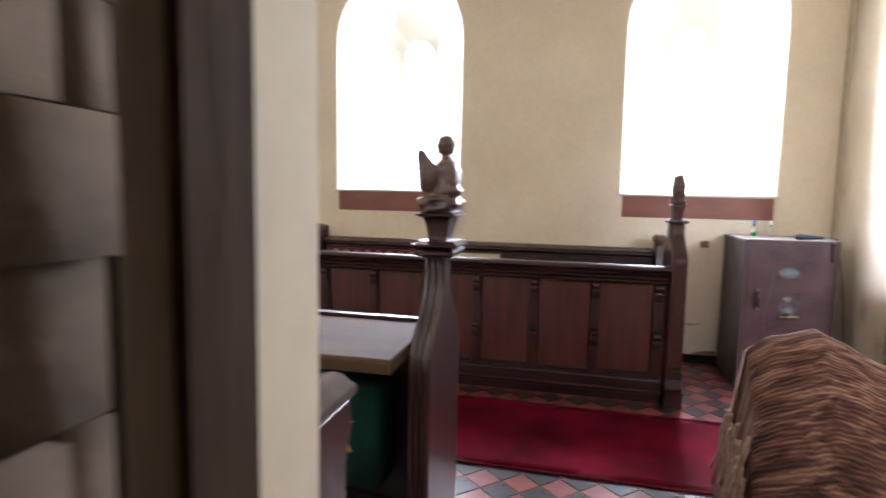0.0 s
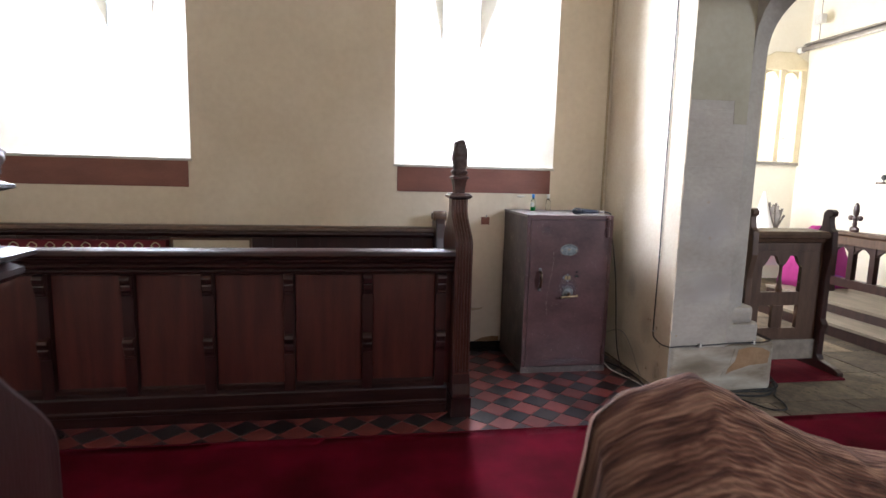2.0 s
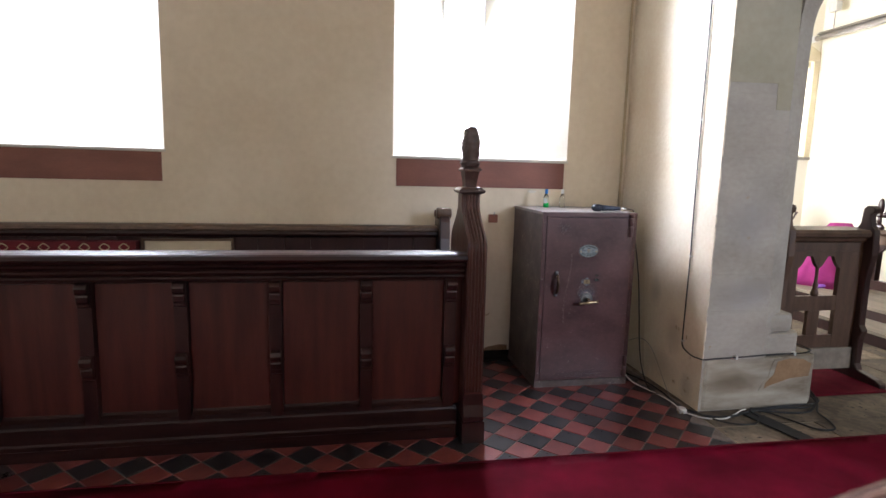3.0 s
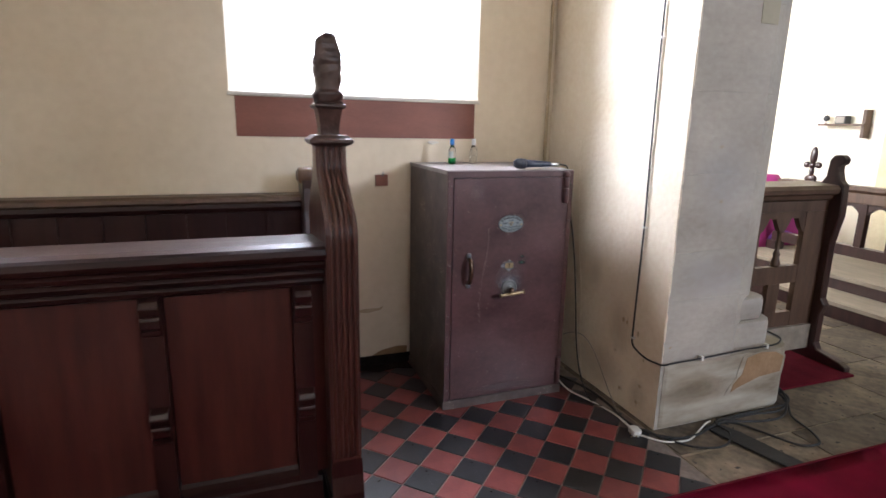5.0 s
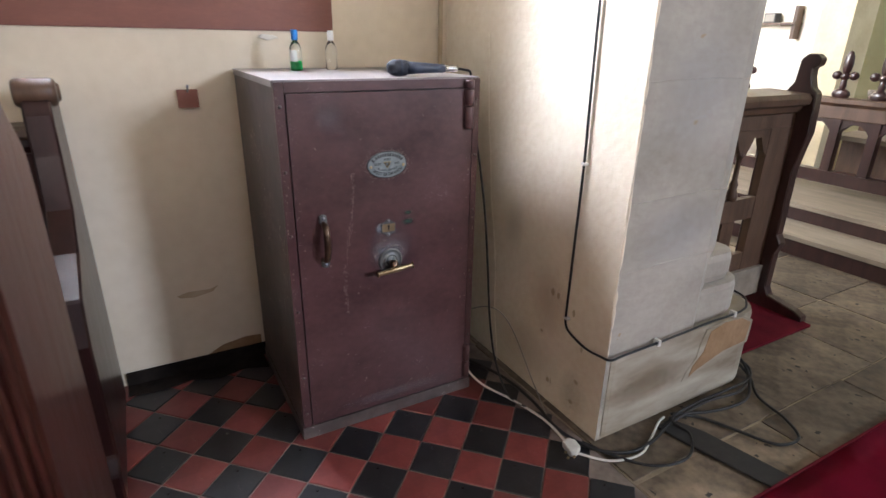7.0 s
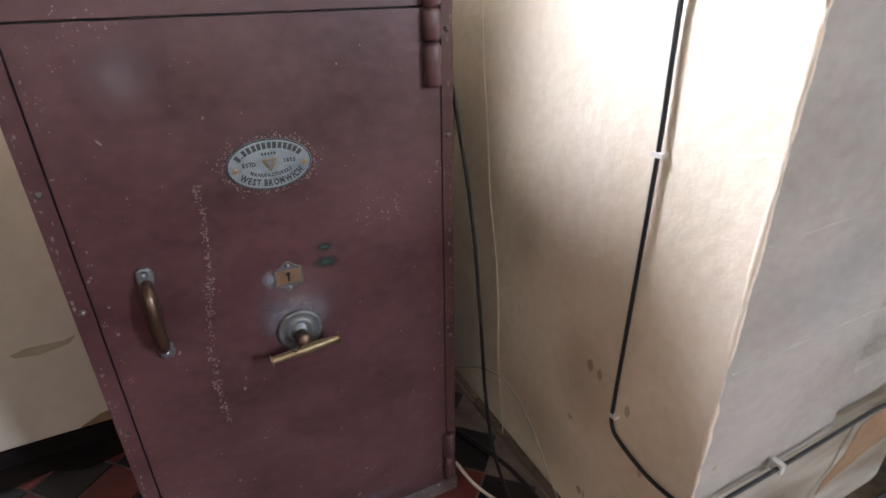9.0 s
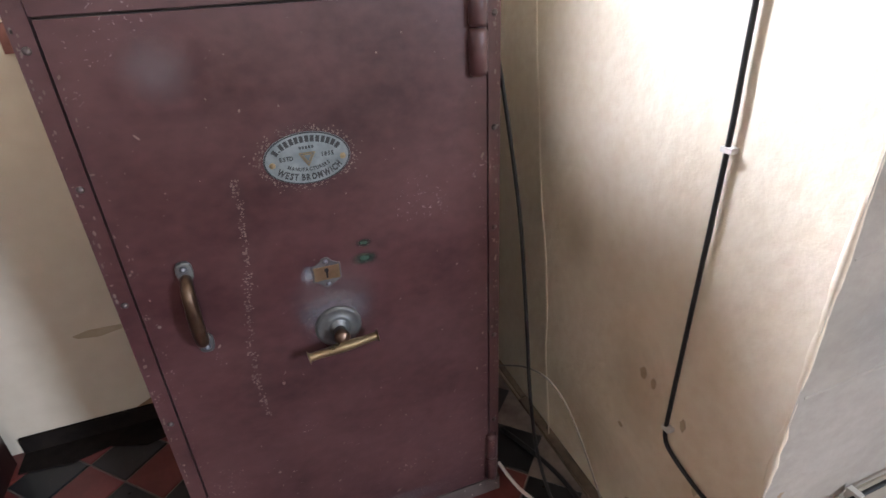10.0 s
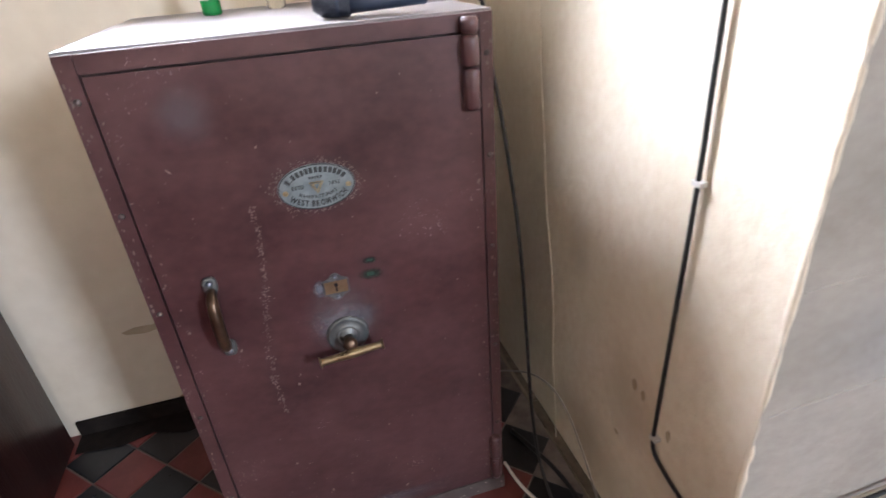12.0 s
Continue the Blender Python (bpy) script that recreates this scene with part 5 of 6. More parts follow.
for k, (x, z, w, h, mat) in enumerate(STAINS_FRONT):
    stain(x, 4.1605 - 0.0003 * k if z < 0.32 else 4.1688 - 0.0003 * k, z, w, h, mat, False)
wire = thing("painted_wire", "thin wire painted over in the pier corner", "cable", (2.186, 4.9, 0.2))
part("wire_run", tube(WIRE, 0.0018, 6, 4), PIER_SIDE, wire, "", True)
# faint ashlar joints and patches on the jamb
for z in (0.62, 0.84, 1.18, 1.52, 1.88):
    structure("jamb_joint", tube([(2.205, 4.1705, z), (2.40, 4.1700, z + 0.006), (2.63, 4.1705, z + 0.002)], 0.0022, 5, 4), PIER_FRONT, "pale mortar joint on the jamb")
structure("jamb_patch", prism([(2.192, 1.94), (2.50, 1.945), (2.505, 1.80), (2.598, 1.80), (2.598, 3.69), (2.192, 3.69)], "y", 4.1675, 4.172, 0.001), JAMB_NEW, "darker olive limewash on the upper jamb")

# ---- south choir desk ----
sdesk = thing("choir_desk", "dark oak choir desk with pale top and carved bench end", "choir desk", (-1.6, 1.75, 0))
part("desk_top", prism([(1.385, 0.962), (1.385, 0.998), (1.395, 1.004), (1.83, 1.010), (1.83, 0.970)], "x", -3.4, -0.47, 0.004), LIGHT_OAK, sdesk, "pale worn oak desk top")
part("front_board", box(-3.4, -0.46, 1.86, 1.90, 0.06, 0.97, 0), WOOD, sdesk)
part("front_rail", prism([(1.84, 0.93), (1.96, 0.93), (1.97, 0.96), (1.96, 1.0), (1.84, 1.02)], "x", -3.4, -0.46), WOODH, sdesk)
part("shelf", box(-3.4, -0.47, 1.50, 1.855, 0.30, 0.325, 0.003), WOOD, sdesk)
# WOOD instead of POST: the backlit end's shade is put into its colour
send = part("bench_end", prism(end_profile(1.50, 1.93, 1.662, 1.758, 0.95, 1.20, 1.272), "x", -0.455, -0.388, 0.01, 2), WOOD, sdesk, "oak bench end drawn in to a neck")
reeds(send, -0.450, -0.393, lambda z: 1.499 + 0.163 * ease((z - 0.95) / 0.25), 0.2, 1.262, 3, WOOD)
part("foot", box(-0.475, -0.365, 1.44, 1.99, 0, 0.11, 0.008), WOOD, send)
SCX, SCY = -0.412, 1.708
bm = bmesh.new()
ring(bm, SCX, SCY, 1.266, 0.062, 0.090, 0.034)
ring(bm, SCX, SCY, 1.296, 0.074, 0.100, 0.022)
part("collar", bm, WOODH, send, "shiny moulded collar")
bm = bmesh.new()
flare(bm, SCX, SCY, 1.315, 1.396, (0.030, 0.046), (0.044, 0.064))
part("cup", bm, WOOD, send)
bm = bmesh.new()
ring(bm, SCX, SCY, 1.392, 0.062, 0.084, 0.018)
part("collar", bm, WOODH, send)
bm = bmesh.new()
carved_block(bm, SCX, SCY, [(1.408, 0.050, 0.070, 0, 0), (1.420, 0.058, 0.080, 0, 0), (1.446, 0.060, 0.082, 0, 0), (1.460, 0.050, 0.068, 0, 0), (1.468, 0.034, 0.046, 0, 0)], 0.6, 0.34, 2.0, 32)
part("leaf_wreath", bm, CARVED, send, "carved leafy wreath", True)
fig = bmesh.new()
carved_block(fig, SCX + 0.012, SCY, [(1.455, 0.040, 0.050, 0.004, 0), (1.475, 0.046, 0.056, 0.008, 0), (1.500, 0.034, 0.046, 0.010, 0), (1.535, 0.036, 0.050, 0.012, 0), (1.560, 0.034, 0.046, 0.006, 0), (1.578, 0.018, 0.024, 0.002, 0), (1.588, 0.015, 0.017, 0.0, 0),
                                     (1.600, 0.026, 0.026, 0.0, 0), (1.622, 0.031, 0.030, 0.001, 0), (1.640, 0.025, 0.025, 0.001, 0), (1.650, 0.011, 0.012, 0.0, 0)], 0.85, 0.14, 7.0, 24)
blob(fig, (SCX + 0.046, SCY + 0.030, 1.520), (0.013, 0.020, 0.034), 10, 0.3, 5.0)
blob(fig, (SCX + 0.046, SCY - 0.030, 1.516), (0.013, 0.020, 0.034), 10, 0.3, 6.0)
for sy in (-1, 1):
    wing = [(-0.006, 1.475), (-0.050, 1.470), (-0.066, 1.482), (-0.070, 1.530), (-0.078, 1.585), (-0.074, 1.604), (-0.064, 1.606), (-0.052, 1.588), (-0.038, 1.566), (-0.018, 1.556), (-0.002, 1.545)]
    lo = [fig.verts.new((SCX + x, SCY + sy * 0.014, z)) for x, z in wing]
    hi = [fig.verts.new((SCX + x, SCY + sy * 0.028, z)) for x, z in wing]
    fig.faces.new(lo)
    fig.faces.new(hi)
    for i in range(len(wing)):
        j = (i + 1) % len(wing)
        fig.faces.new((lo[i], lo[j], hi[j], hi[i]))
part("carved_finial", fig, CARVED, send, "small carved winged finial figure", True)

# hassocks hung under the desk
def hassock(label, x0, x1, z0, z1, mat):
    h = thing("hassock", label, "kneeler", (0.5 * (x0 + x1), 1.6, z0), "kneelers under the desk")
    part("pad", box(x0, x1, 1.66, 1.845, z0, z1, 0.022, 3), mat, h, "", True)
    part("hanging_loop", tube([(0.5 * (x0 + x1) - 0.03, 1.75, z1 - 0.005), (0.5 * (x0 + x1), 1.78, z1 + 0.03), (0.5 * (x0 + x1) + 0.03, 1.75, z1 - 0.005)], 0.004, 6, 5), mat, h)
    return h


kg = hassock("dark green tapestry kneeler with yellow daffodil", -0.93, -0.60, 0.46, 0.80, KNEE_GREEN)


def petal(parent, cx, cz, ang, length, width, mat):
    pts = []
    for i in range(10):
        t = i / 9
        pts.append((t * length, width * max(0.0, math.sin(math.pi * t ** 0.8))))
    for i in range(8, 0, -1):
        t = i / 9
        pts.append((t * length, -width * math.sin(math.pi * t ** 0.8)))
    c, s_ = math.cos(radians(ang)), math.sin(radians(ang))
    part("stitched_petal", prism([(cx + u * c - v * s_, cz + u * s_ + v * c) for u, v in pts], "y", 1.653, 1.661), mat, parent, "yellow stitched petal")


for a, l_, w in ((92, 0.135, 0.026), (-84, 0.125, 0.028), (28, 0.105, 0.020), (-34, 0.105, 0.024), (165, 0.055, 0.020), (215, 0.070, 0.022)):
    petal(kg, -0.785, 0.645, a, l_, w, YELLOW)
kp = hassock("cream tapestry kneeler with a red flower", -1.42, -1.03, 0.46, 0.80, PATCH_CREAM)
for a in range(0, 360, 60):
    petal(kp, -1.17, 0.72, a, 0.045, 0.014, RED_WOOL)
for a, x in ((60, -1.17), (120, -1.19), (95, -1.15)):
    petal(kp, x, 0.60, a, 0.08, 0.008, GREEN_WOOL)
part("border_stripe", box(-1.40, -1.05, 1.654, 1.660, 0.545, 0.552, 0), RED_WOOL, kp)
part("border_stripe", box(-1.40, -1.05, 1.654, 1.660, 0.770, 0.777, 0), RED_WOOL, kp)

# seat end beside the doorway
stall = thing("stall_seat", "dark oak stall with a moulded end beside the doorway", "stall", (-0.5, 0.75, 0))
part("stall_end", prism([(0.545, 0.0), (0.545, 1.10), (0.885, 1.10), (0.90, 1.05), (0.87, 0.98), (0.88, 0.60), (0.98, 0.48), (0.99, 0.40), (0.92, 0.30), (0.92, 0.0)], "x", -0.445, -0.375, 0.008), WOOD, stall)
CAP = [(-0.456, 1.10), (-0.460, 1.110), (-0.452, 1.120), (-0.440, 1.124), (-0.428, 1.135), (-0.410, 1.139), (-0.392, 1.134), (-0.380, 1.124), (-0.368, 1.119), (-0.364, 1.110), (-0.368, 1.10)]
part("end_cap", prism(CAP, "y", 0.545, 0.895, 0.004, 2), DOORWOOD, stall, "worn moulded capping", True)
part("seat", box(-3.4, -0.448, 0.60, 1.02, 0.42, 0.46, 0.006), WOODH, stall)
part("back", box(-3.4, -0.448, 0.54, 0.58, 0.0, 1.05, 0.004), WOOD, stall)

# ---- throw over a chair ----
def cover_height(x):
    pts = [(0.44, 0.10), (0.475, 0.45), (0.495, 0.78), (0.525, 1.0), (0.58, 1.045), (0.70, 1.075), (0.80, 1.035), (0.92, 0.965), (1.05, 0.915), (1.20, 0.890), (1.36, 0.905), (1.55, 0.955), (1.72, 0.97), (1.80, 0.90), (1.86, 0.55), (1.90, 0.10)]
    for (a, p), (b, q) in zip(pts, pts[1:]):
        if x <= b:
            t = max(0.0, (x - a) / (b - a))
            return p + (q - p) * t
    return pts[-1][1]


throw = thing("draped_chair", "chair covered with a brown woven fringed throw", "covered chair", (1.15, 1.75, 0))
bm = bmesh.new()
NU, NV = 150, 110
g = {}
for i in range(NU + 1):
    t = i / NU
    x = 0.44 + 1.46 * (t if t > 0.12 else t * (0.45 + 0.55 * t / 0.12))
    top = cover_height(x)
    slump = min(1, max(0, (x - 0.55) / 0.5))
    for j in range(NV + 1):
        v = j / NV
        # from the near hem up over the ridge and down the far side
        if v < 0.60:
            w = min(1.0, v / 0.60)
            hem = 1.62 - 0.24 * slump
            y = hem + (1.83 - hem) * (w ** (1.9 - 0.5 * slump))
            z = 0.06 + (top - 0.06) * (1 - (1 - w) ** (1.55 + 0.5 * slump))
        elif v < 0.70:
            w = (v - 0.60) / 0.10
            y, z = 1.83 + 0.03 * w, top - 0.016 * w * w
        else:
            w = max(0.0, (v - 0.70) / 0.30)
            y = 1.86 + 0.05 * w ** 0.5
            z = 0.06 + (top - 0.072) * max(0.0, 1 - w) ** 0.9
        end = max(0, 1 - (x - 0.44) / 0.14)
        y += 0.05 * end * (1 if v < 0.6 else -0.3)
        f = 0.020 * noise.noise(Vector((x * 5.0, v * 2.2, 1.0))) + 0.011 * noise.noise(Vector((x * 15, v * 5, 4.0))) + 0.012 * math.sin(8 * z + 5 * x) * slump
        g[i, j] = bm.verts.new((x + 0.025 + 0.010 * noise.noise(Vector((x * 3, v * 11, 9))), y - f * (1 - 0.4 * v), z + 0.7 * f))
weave = bm.loops.layers.uv.new("weave")
for i in range(NU):
    for j in range(NV):
        f = bm.faces.new((g[i, j], g[i + 1, j], g[i + 1, j + 1], g[i, j + 1]))
        for loop, (a, c) in zip(f.loops, ((i, j), (i + 1, j), (i + 1, j + 1), (i, j + 1))):
            loop[weave].uv = (1.5 * a / NU, 1.4 * c / NV)
part("throw", bm, THROW, throw, "brown woven throw", True)
part("seat_block", box(0.62, 1.70, 1.66, 1.86, 0.0, 0.70, 0.02), WOOD, throw)
random.seed(5)
for i in range(70):
    y = 1.66 + 0.22 * i / 69 + random.uniform(-0.006, 0.006)
    z0 = random.uniform(0.62, 0.80)
    L = random.uniform(0.10, 0.17)
    x = 0.515 + random.uniform(-0.012, 0.004)
    part("tassel", tube([(x, y, z0), (x - 0.012, y + random.uniform(-0.015, 0.015), z0 - 0.4 * L), (x - 0.016 + random.uniform(-0.012, 0.008), y + random.uniform(-0.02, 0.02), z0 - L)], lambda t: 0.0050 * (1 - 0.4 * t), 5, 4), FRINGE, throw, "", True)

# ---- prayer desk by the arch ----
pd = thing("prayer_desk", "brown oak prayer desk with a pierced tracery front", "prayer desk", (3.42, 4.6, 0))
PX0, PX1, PY = 3.055, 3.675, 4.575
for cx in (PX0 - 0.025, PX1 + 0.025):
    prof = [(4.32, 0.0), (4.32, 0.035), (4.36, 0.055), (4.50, 0.08), (4.52, 0.12), (4.52, 0.30), (4.50, 0.36), (4.525, 0.40), (4.53, 0.72), (4.515, 0.82), (4.50, 0.90), (4.505, 1.02), (4.510, 1.08), (4.535, 1.10), (4.550, 1.15), (4.552, 1.185),
            (4.530, 1.195), (4.525, 1.225), (4.548, 1.245), (4.585, 1.245), (4.612, 1.22), (4.620, 1.12), (4.66, 1.06), (4.72, 1.04), (4.72, 0.10), (4.80, 0.05), (4.80, 0.0)]
    # right end in darker WOOD, which stands for the shade on its near face
    e = part("desk_end", prism(prof, "x", cx - 0.026, cx + 0.026, 0.005), NAVE_OAK if cx < 3.4 else WOOD, pd, "shaped end with a scroll top")
part("top_rail", prism([(4.545, 1.02), (4.525, 1.03), (4.520, 1.055), (4.535, 1.075), (4.72, 1.085), (4.72, 1.02)], "x", PX0, PX1), NAVE_OAK, pd)
part("cornice", prism([(4.575, 0.985), (4.560, 0.995), (4.550, 1.02), (4.61, 1.02), (4.61, 0.985)], "x", PX0, PX1), NAVE_OAK, pd)
part("frieze", box(PX0, PX1, PY, PY + 0.03, 0.925, 0.984, 0.002), NAVE_OAK, pd)
for a, b in ((PX0, PX0 + 0.11), (PX1 - 0.17, PX1)):
    part("stile", box(a, b, PY - 0.002, PY + 0.032, 0.16, 0.924, 0.004), NAVE_OAK, pd)
A0, A1 = PX0 + 0.11, PX1 - 0.17
part("mid_rail", box(A0, A1, PY, PY + 0.03, 0.50, 0.605, 0.004), NAVE_OAK, pd)
part("base_rail", box(A0, A1, PY, PY + 0.03, 0.23, 0.32, 0.004), NAVE_OAK, pd)
part("base_board", box(PX0, PX1, PY - 0.02, PY + 0.03, 0.075, 0.228, 0.006), GREY_OAK, pd)
part("lower_mullion", box(0.5 * (A0 + A1) - 0.045, 0.5 * (A0 + A1) + 0.045, PY, PY + 0.03, 0.321, 0.499, 0.004), NAVE_OAK, pd)
mid = 0.5 * (A0 + A1)
part("turned_shaft", lathe([(0.0, 0.605), (0.026, 0.605), (0.026, 0.63), (0.016, 0.66), (0.020, 0.68), (0.012, 0.70), (0.011, 0.80), (0.018, 0.815), (0.014, 0.83), (0.0, 0.83)], (mid, PY + 0.015, 0), "z", 12), NAVE_OAK, pd, "", True)
for a, b in ((A0, mid), (mid, A1)):
    w = b - a
    head = [(a, 0.924), (a, 0.80)]
    for i in range(1, 12):
        t = i / 12
        foil = 0.016 * abs(math.sin(3 * math.pi * t))
        head.append((a + 0.012 + (w - 0.024) * t, 0.80 + 0.10 * math.sin(math.pi * t) ** 0.8 - foil * 0.9))
    head += [(b, 0.80), (b, 0.924)]
    part("tracery_head", prism(head, "y", PY, PY + 0.03), NAVE_OAK, pd, "pierced pointed tracery")
part("book_slope", prism([(4.722, 1.05), (4.722, 1.075), (5.0, 0.98), (5.0, 0.955)], "x", PX0, PX1, 0.003), NAVE_OAK, pd)

mat_red = thing("prayer_mat", "dark red carpet mat under the prayer desk", "mat", (3.35, 4.45, 0))
part("mat", box(3.06, 3.70, 4.28, 4.78, 0.0, 0.012, 0.004), CARPET_EDGE, mat_red)


def fleur(parent, x, y, z, k=1.0, name="fleur_finial"):
    b = bmesh.new()
    blob(b, (x, y, z + 0.20 * k), (0.020 * k, 0.030 * k, 0.075 * k), 10)
    for sgn in (-1, 1):
        blob(b, (x, y + sgn * 0.048 * k, z + 0.130 * k), (0.018 * k, 0.030 * k, 0.026 * k), 8)
    blob(b, (x, y, z + 0.125 * k), (0.022 * k, 0.030 * k, 0.026 * k), 8)
    blob(b, (x, y, z + 0.075 * k), (0.018 * k, 0.020 * k, 0.055 * k), 8)
    blob(b, (x, y, z + 0.020 * k), (0.020 * k, 0.055 * k, 0.035 * k), 8)
    return part(name, b, WOOD, parent, "carved fleur-de-lis finial", True)


# ---- front rail and steps beyond ----
steps = thing("pew_platform", "two worn wooden steps below the front rail", "step", (5.0, 4.4, 0))
part("riser", box(4.60, 4.62, 1.0, 6.6, 0.0, 0.10, 0.003), WOOD, steps)
part("tread", box(4.585, 4.98, 1.0, 6.6, 0.10, 0.128, 0.006), GREY_OAK, steps, "grey worn tread")
part("riser", box(4.95, 4.97, 1.0, 6.6, 0.129, 0.215, 0.003), WOOD, steps)
part("tread", box(4.935, 6.2, 1.0, 6.6, 0.216, 0.245, 0.006), GREY_OAK, steps, "grey worn tread")
rail = thing("front_rail", "dark oak front rail with pierced arches and fleur finials", "rail", (5.4, 4.4, 0.245))
part("top_beam", prism([(5.33, 0.90), (5.33, 0.935), (5.47, 0.935), (5.47, 0.90), (5.44, 0.88), (5.44, 0.79), (5.36, 0.79), (5.36, 0.88)], "y", 1.2, 6.25, 0.004), NAVE_OAK, rail)
part("bottom_beam", box(5.36, 5.44, 1.2, 6.25, 0.33, 0.42, 0.005), WOOD, rail)
y = 6.22
while y > 1.3:
    part("baluster", box(5.37, 5.43, y - 0.045, y + 0.015, 0.42, 0.79, 0.008), WOOD, rail)
    head = [(y - 0.045, 0.79), (y - 0.045, 0.70)] + [(y - 0.045 - 0.19 * i / 8, 0.70 + 0.07 * math.sin(math.pi * i / 8) ** 0.7 - 0.010 * abs(math.sin(3 * math.pi * i / 8))) for i in range(1, 8)] + [(y - 0.235, 0.70), (y - 0.235, 0.79)]
    part("arch_head", prism(head, "x", 5.38, 5.42), WOOD, rail)
    y -= 0.25
for y in (5.98, 5.24, 5.00):
    fleur(rail, 5.40, y, 0.935, 1.15)
for y in (6.235, 4.2, 1.6):
    part("block", box(5.34, 5.46, y - 0.05, y + 0.05, 0.246, 0.33, 0.005), WOOD, rail)

for k, px in enumerate((6.15, 7.1)):
    bench = thing("nave_pew", "brown oak bench pew behind the front rail", "pew", (px, 4.0, 0), "pews beyond the rail")
    zb = 0.245 if px < 6.2 else 0.0
    part("back", box(px, px + 0.035, 1.4, 5.4, zb, 0.92, 0.004), NAVE_OAK, bench)
    part("top_rail", box(px - 0.02, px + 0.055, 1.4, 5.4, 0.92, 0.955, 0.006), GREY_OAK, bench)
    part("seat", box(px - 0.42, px - 0.002, 1.4, 5.4, 0.60, 0.635, 0.006), GREY_OAK, bench)
    part("seat_support", box(px - 0.20, px - 0.16, 1.4, 5.4, zb, 0.60, 0.004), NAVE_OAK, bench)

# bright corner beyond: table with white cloth, magenta cloth, flowers under a veil
table = thing("side_table", "low table covered with a white linen cloth", "table", (4.9, 7.4, 0))
part("cloth", box(3.9, 5.9, 7.0, 8.1, 0.62, 0.66, 0.008), WHITE_CLOTH, table)
part("cloth_drop", box(3.92, 5.88, 7.01, 7.03, 0.40, 0.62, 0.003), WHITE_CLOTH, table)
for x, y in ((4.0, 7.1), (5.8, 7.1), (4.0, 8.0), (5.8, 8.0)):
    part("leg", box(x - 0.03, x + 0.03, y - 0.03, y + 0.03, 0.0, 0.62, 0.004), NAVE_OAK, table)


def cloth_heap(name, label, cx, cy, z0, rx, ry, h, mat, trim):
    c = thing(name, label, "cloth", (cx, cy, z0))
    b = bmesh.new()
    n, m = 28, 12
    rows = []
    for j in range(m + 1):
        t = j / m
        row = []
        for i in range(n):
            a = 2 * math.pi * i / n
            k = (1 - 0.75 * t ** 1.6) * (1 + 0.10 * math.sin(5 * a + 3 * t) + 0.06 * math.sin(11 * a))
            row.append(b.verts.new((cx + rx * k * math.cos(a), cy + ry * k * math.sin(a), z0 + h * t ** 0.8)))
        rows.append(row)
    for p, q in zip(rows, rows[1:]):
        for i in range(n):
            b.faces.new((p[i], p[(i + 1) % n], q[(i + 1) % n], q[i]))
    b.faces.new(rows[0])
    b.faces.new(rows[-1])
    part("cloth", b, mat, c, "", True)
    part("fold", tube([(cx + rx * 0.95 * math.cos(a), cy + ry * 0.95 * math.sin(a), z0 + 0.1 * h + 0.06 * math.sin(3 * a)) for a in [-2.6 + 0.35 * i for i in range(12)]], 0.03, 8, 3), trim, c, "purple trailing fold", True)


cloth_heap("draped_cloth", "magenta and purple cloth heaped over the rail end", 5.55, 6.55, 0.246, 0.42, 0.28, 0.70, PINK, PURPLE)
flow = thing("veiled_flowers", "dried grasses under a white veil on the table", "flowers", (5.7, 7.75, 0.66))
part("veil", lathe([(0.0, 0.66), (0.20, 0.66), (0.15, 0.80), (0.09, 1.0), (0.05, 1.16), (0.012, 1.32), (0.0, 1.32)], (5.75, 7.75, 0), "z", 16), WHITE_CLOTH, flow, "", True)
random.seed(9)
for i in range(14):
    a = random.uniform(0, 6.28)
    part("grass_stem", tube([(5.92, 7.72, 0.66), (5.92 + 0.05 * math.cos(a), 7.72 + 0.05 * math.sin(a), 0.85), (5.92 + 0.11 * math.cos(a), 7.72 + 0.11 * math.sin(a), random.uniform(0.98, 1.18))], lambda t: 0.006 + 0.010 * t, 5, 4), TWIG, flow)

heater = thing("heater_tube", "long grey tube heater hung on wires", "heater", (6.4, 7.4, 3.3))
part("tube", tube([(6.42, 8.15, 3.33), (6.42, 4.6, 3.33)], 0.035, 10, 1), GREY_METAL, heater, "", True)
part("reflector", prism([(6.36, 3.365), (6.48, 3.365), (6.44, 3.40), (6.40, 3.40)], "y", 4.7, 8.05), GREY_METAL, heater)
part("end_cap", tube([(6.42, 8.18, 3.33), (6.42, 8.10, 3.33)], 0.045, 10, 1), WHITE_PVC, heater, "", True)
for y in (7.85, 6.2):
    part("wire", tube([(6.42, y, 3.39), (6.42, y, NC)], 0.006, 5, 1), GREY_METAL, heater)
part("junction_box", box(6.38, 6.46, 7.80, 7.92, 3.62, 3.74, 0.01), WHITE_PVC, heater)
shelf = thing("wall_shelf", "narrow pale wooden shelf on the white wall", "shelf", (NE_X, 6.6, 1.47))
part("board", box(NE_X - 0.14, NE_X - 0.001, 6.30, 6.78, 1.455, 1.475, 0.003), NAVE_OAK, shelf)
part("bracket", box(NE_X - 0.10, NE_X - 0.001, 6.31, 6.34, 1.33, 1.62, 0.004), NAVE_OAK, shelf)
spk = thing("small_speaker", "small grey speaker on the wall shelf", "speaker", (NE_X - 0.07, 6.55, 1.475))
part("case", box(NE_X - 0.12, NE_X - 0.03, 6.50, 6.61, 1.476, 1.56, 0.008), MASK_BLACK, spk)
part("grille", box(NE_X - 0.126, NE_X - 0.1205, 6.51, 6.60, 1.485, 1.55, 0.003), GREY_METAL, spk)
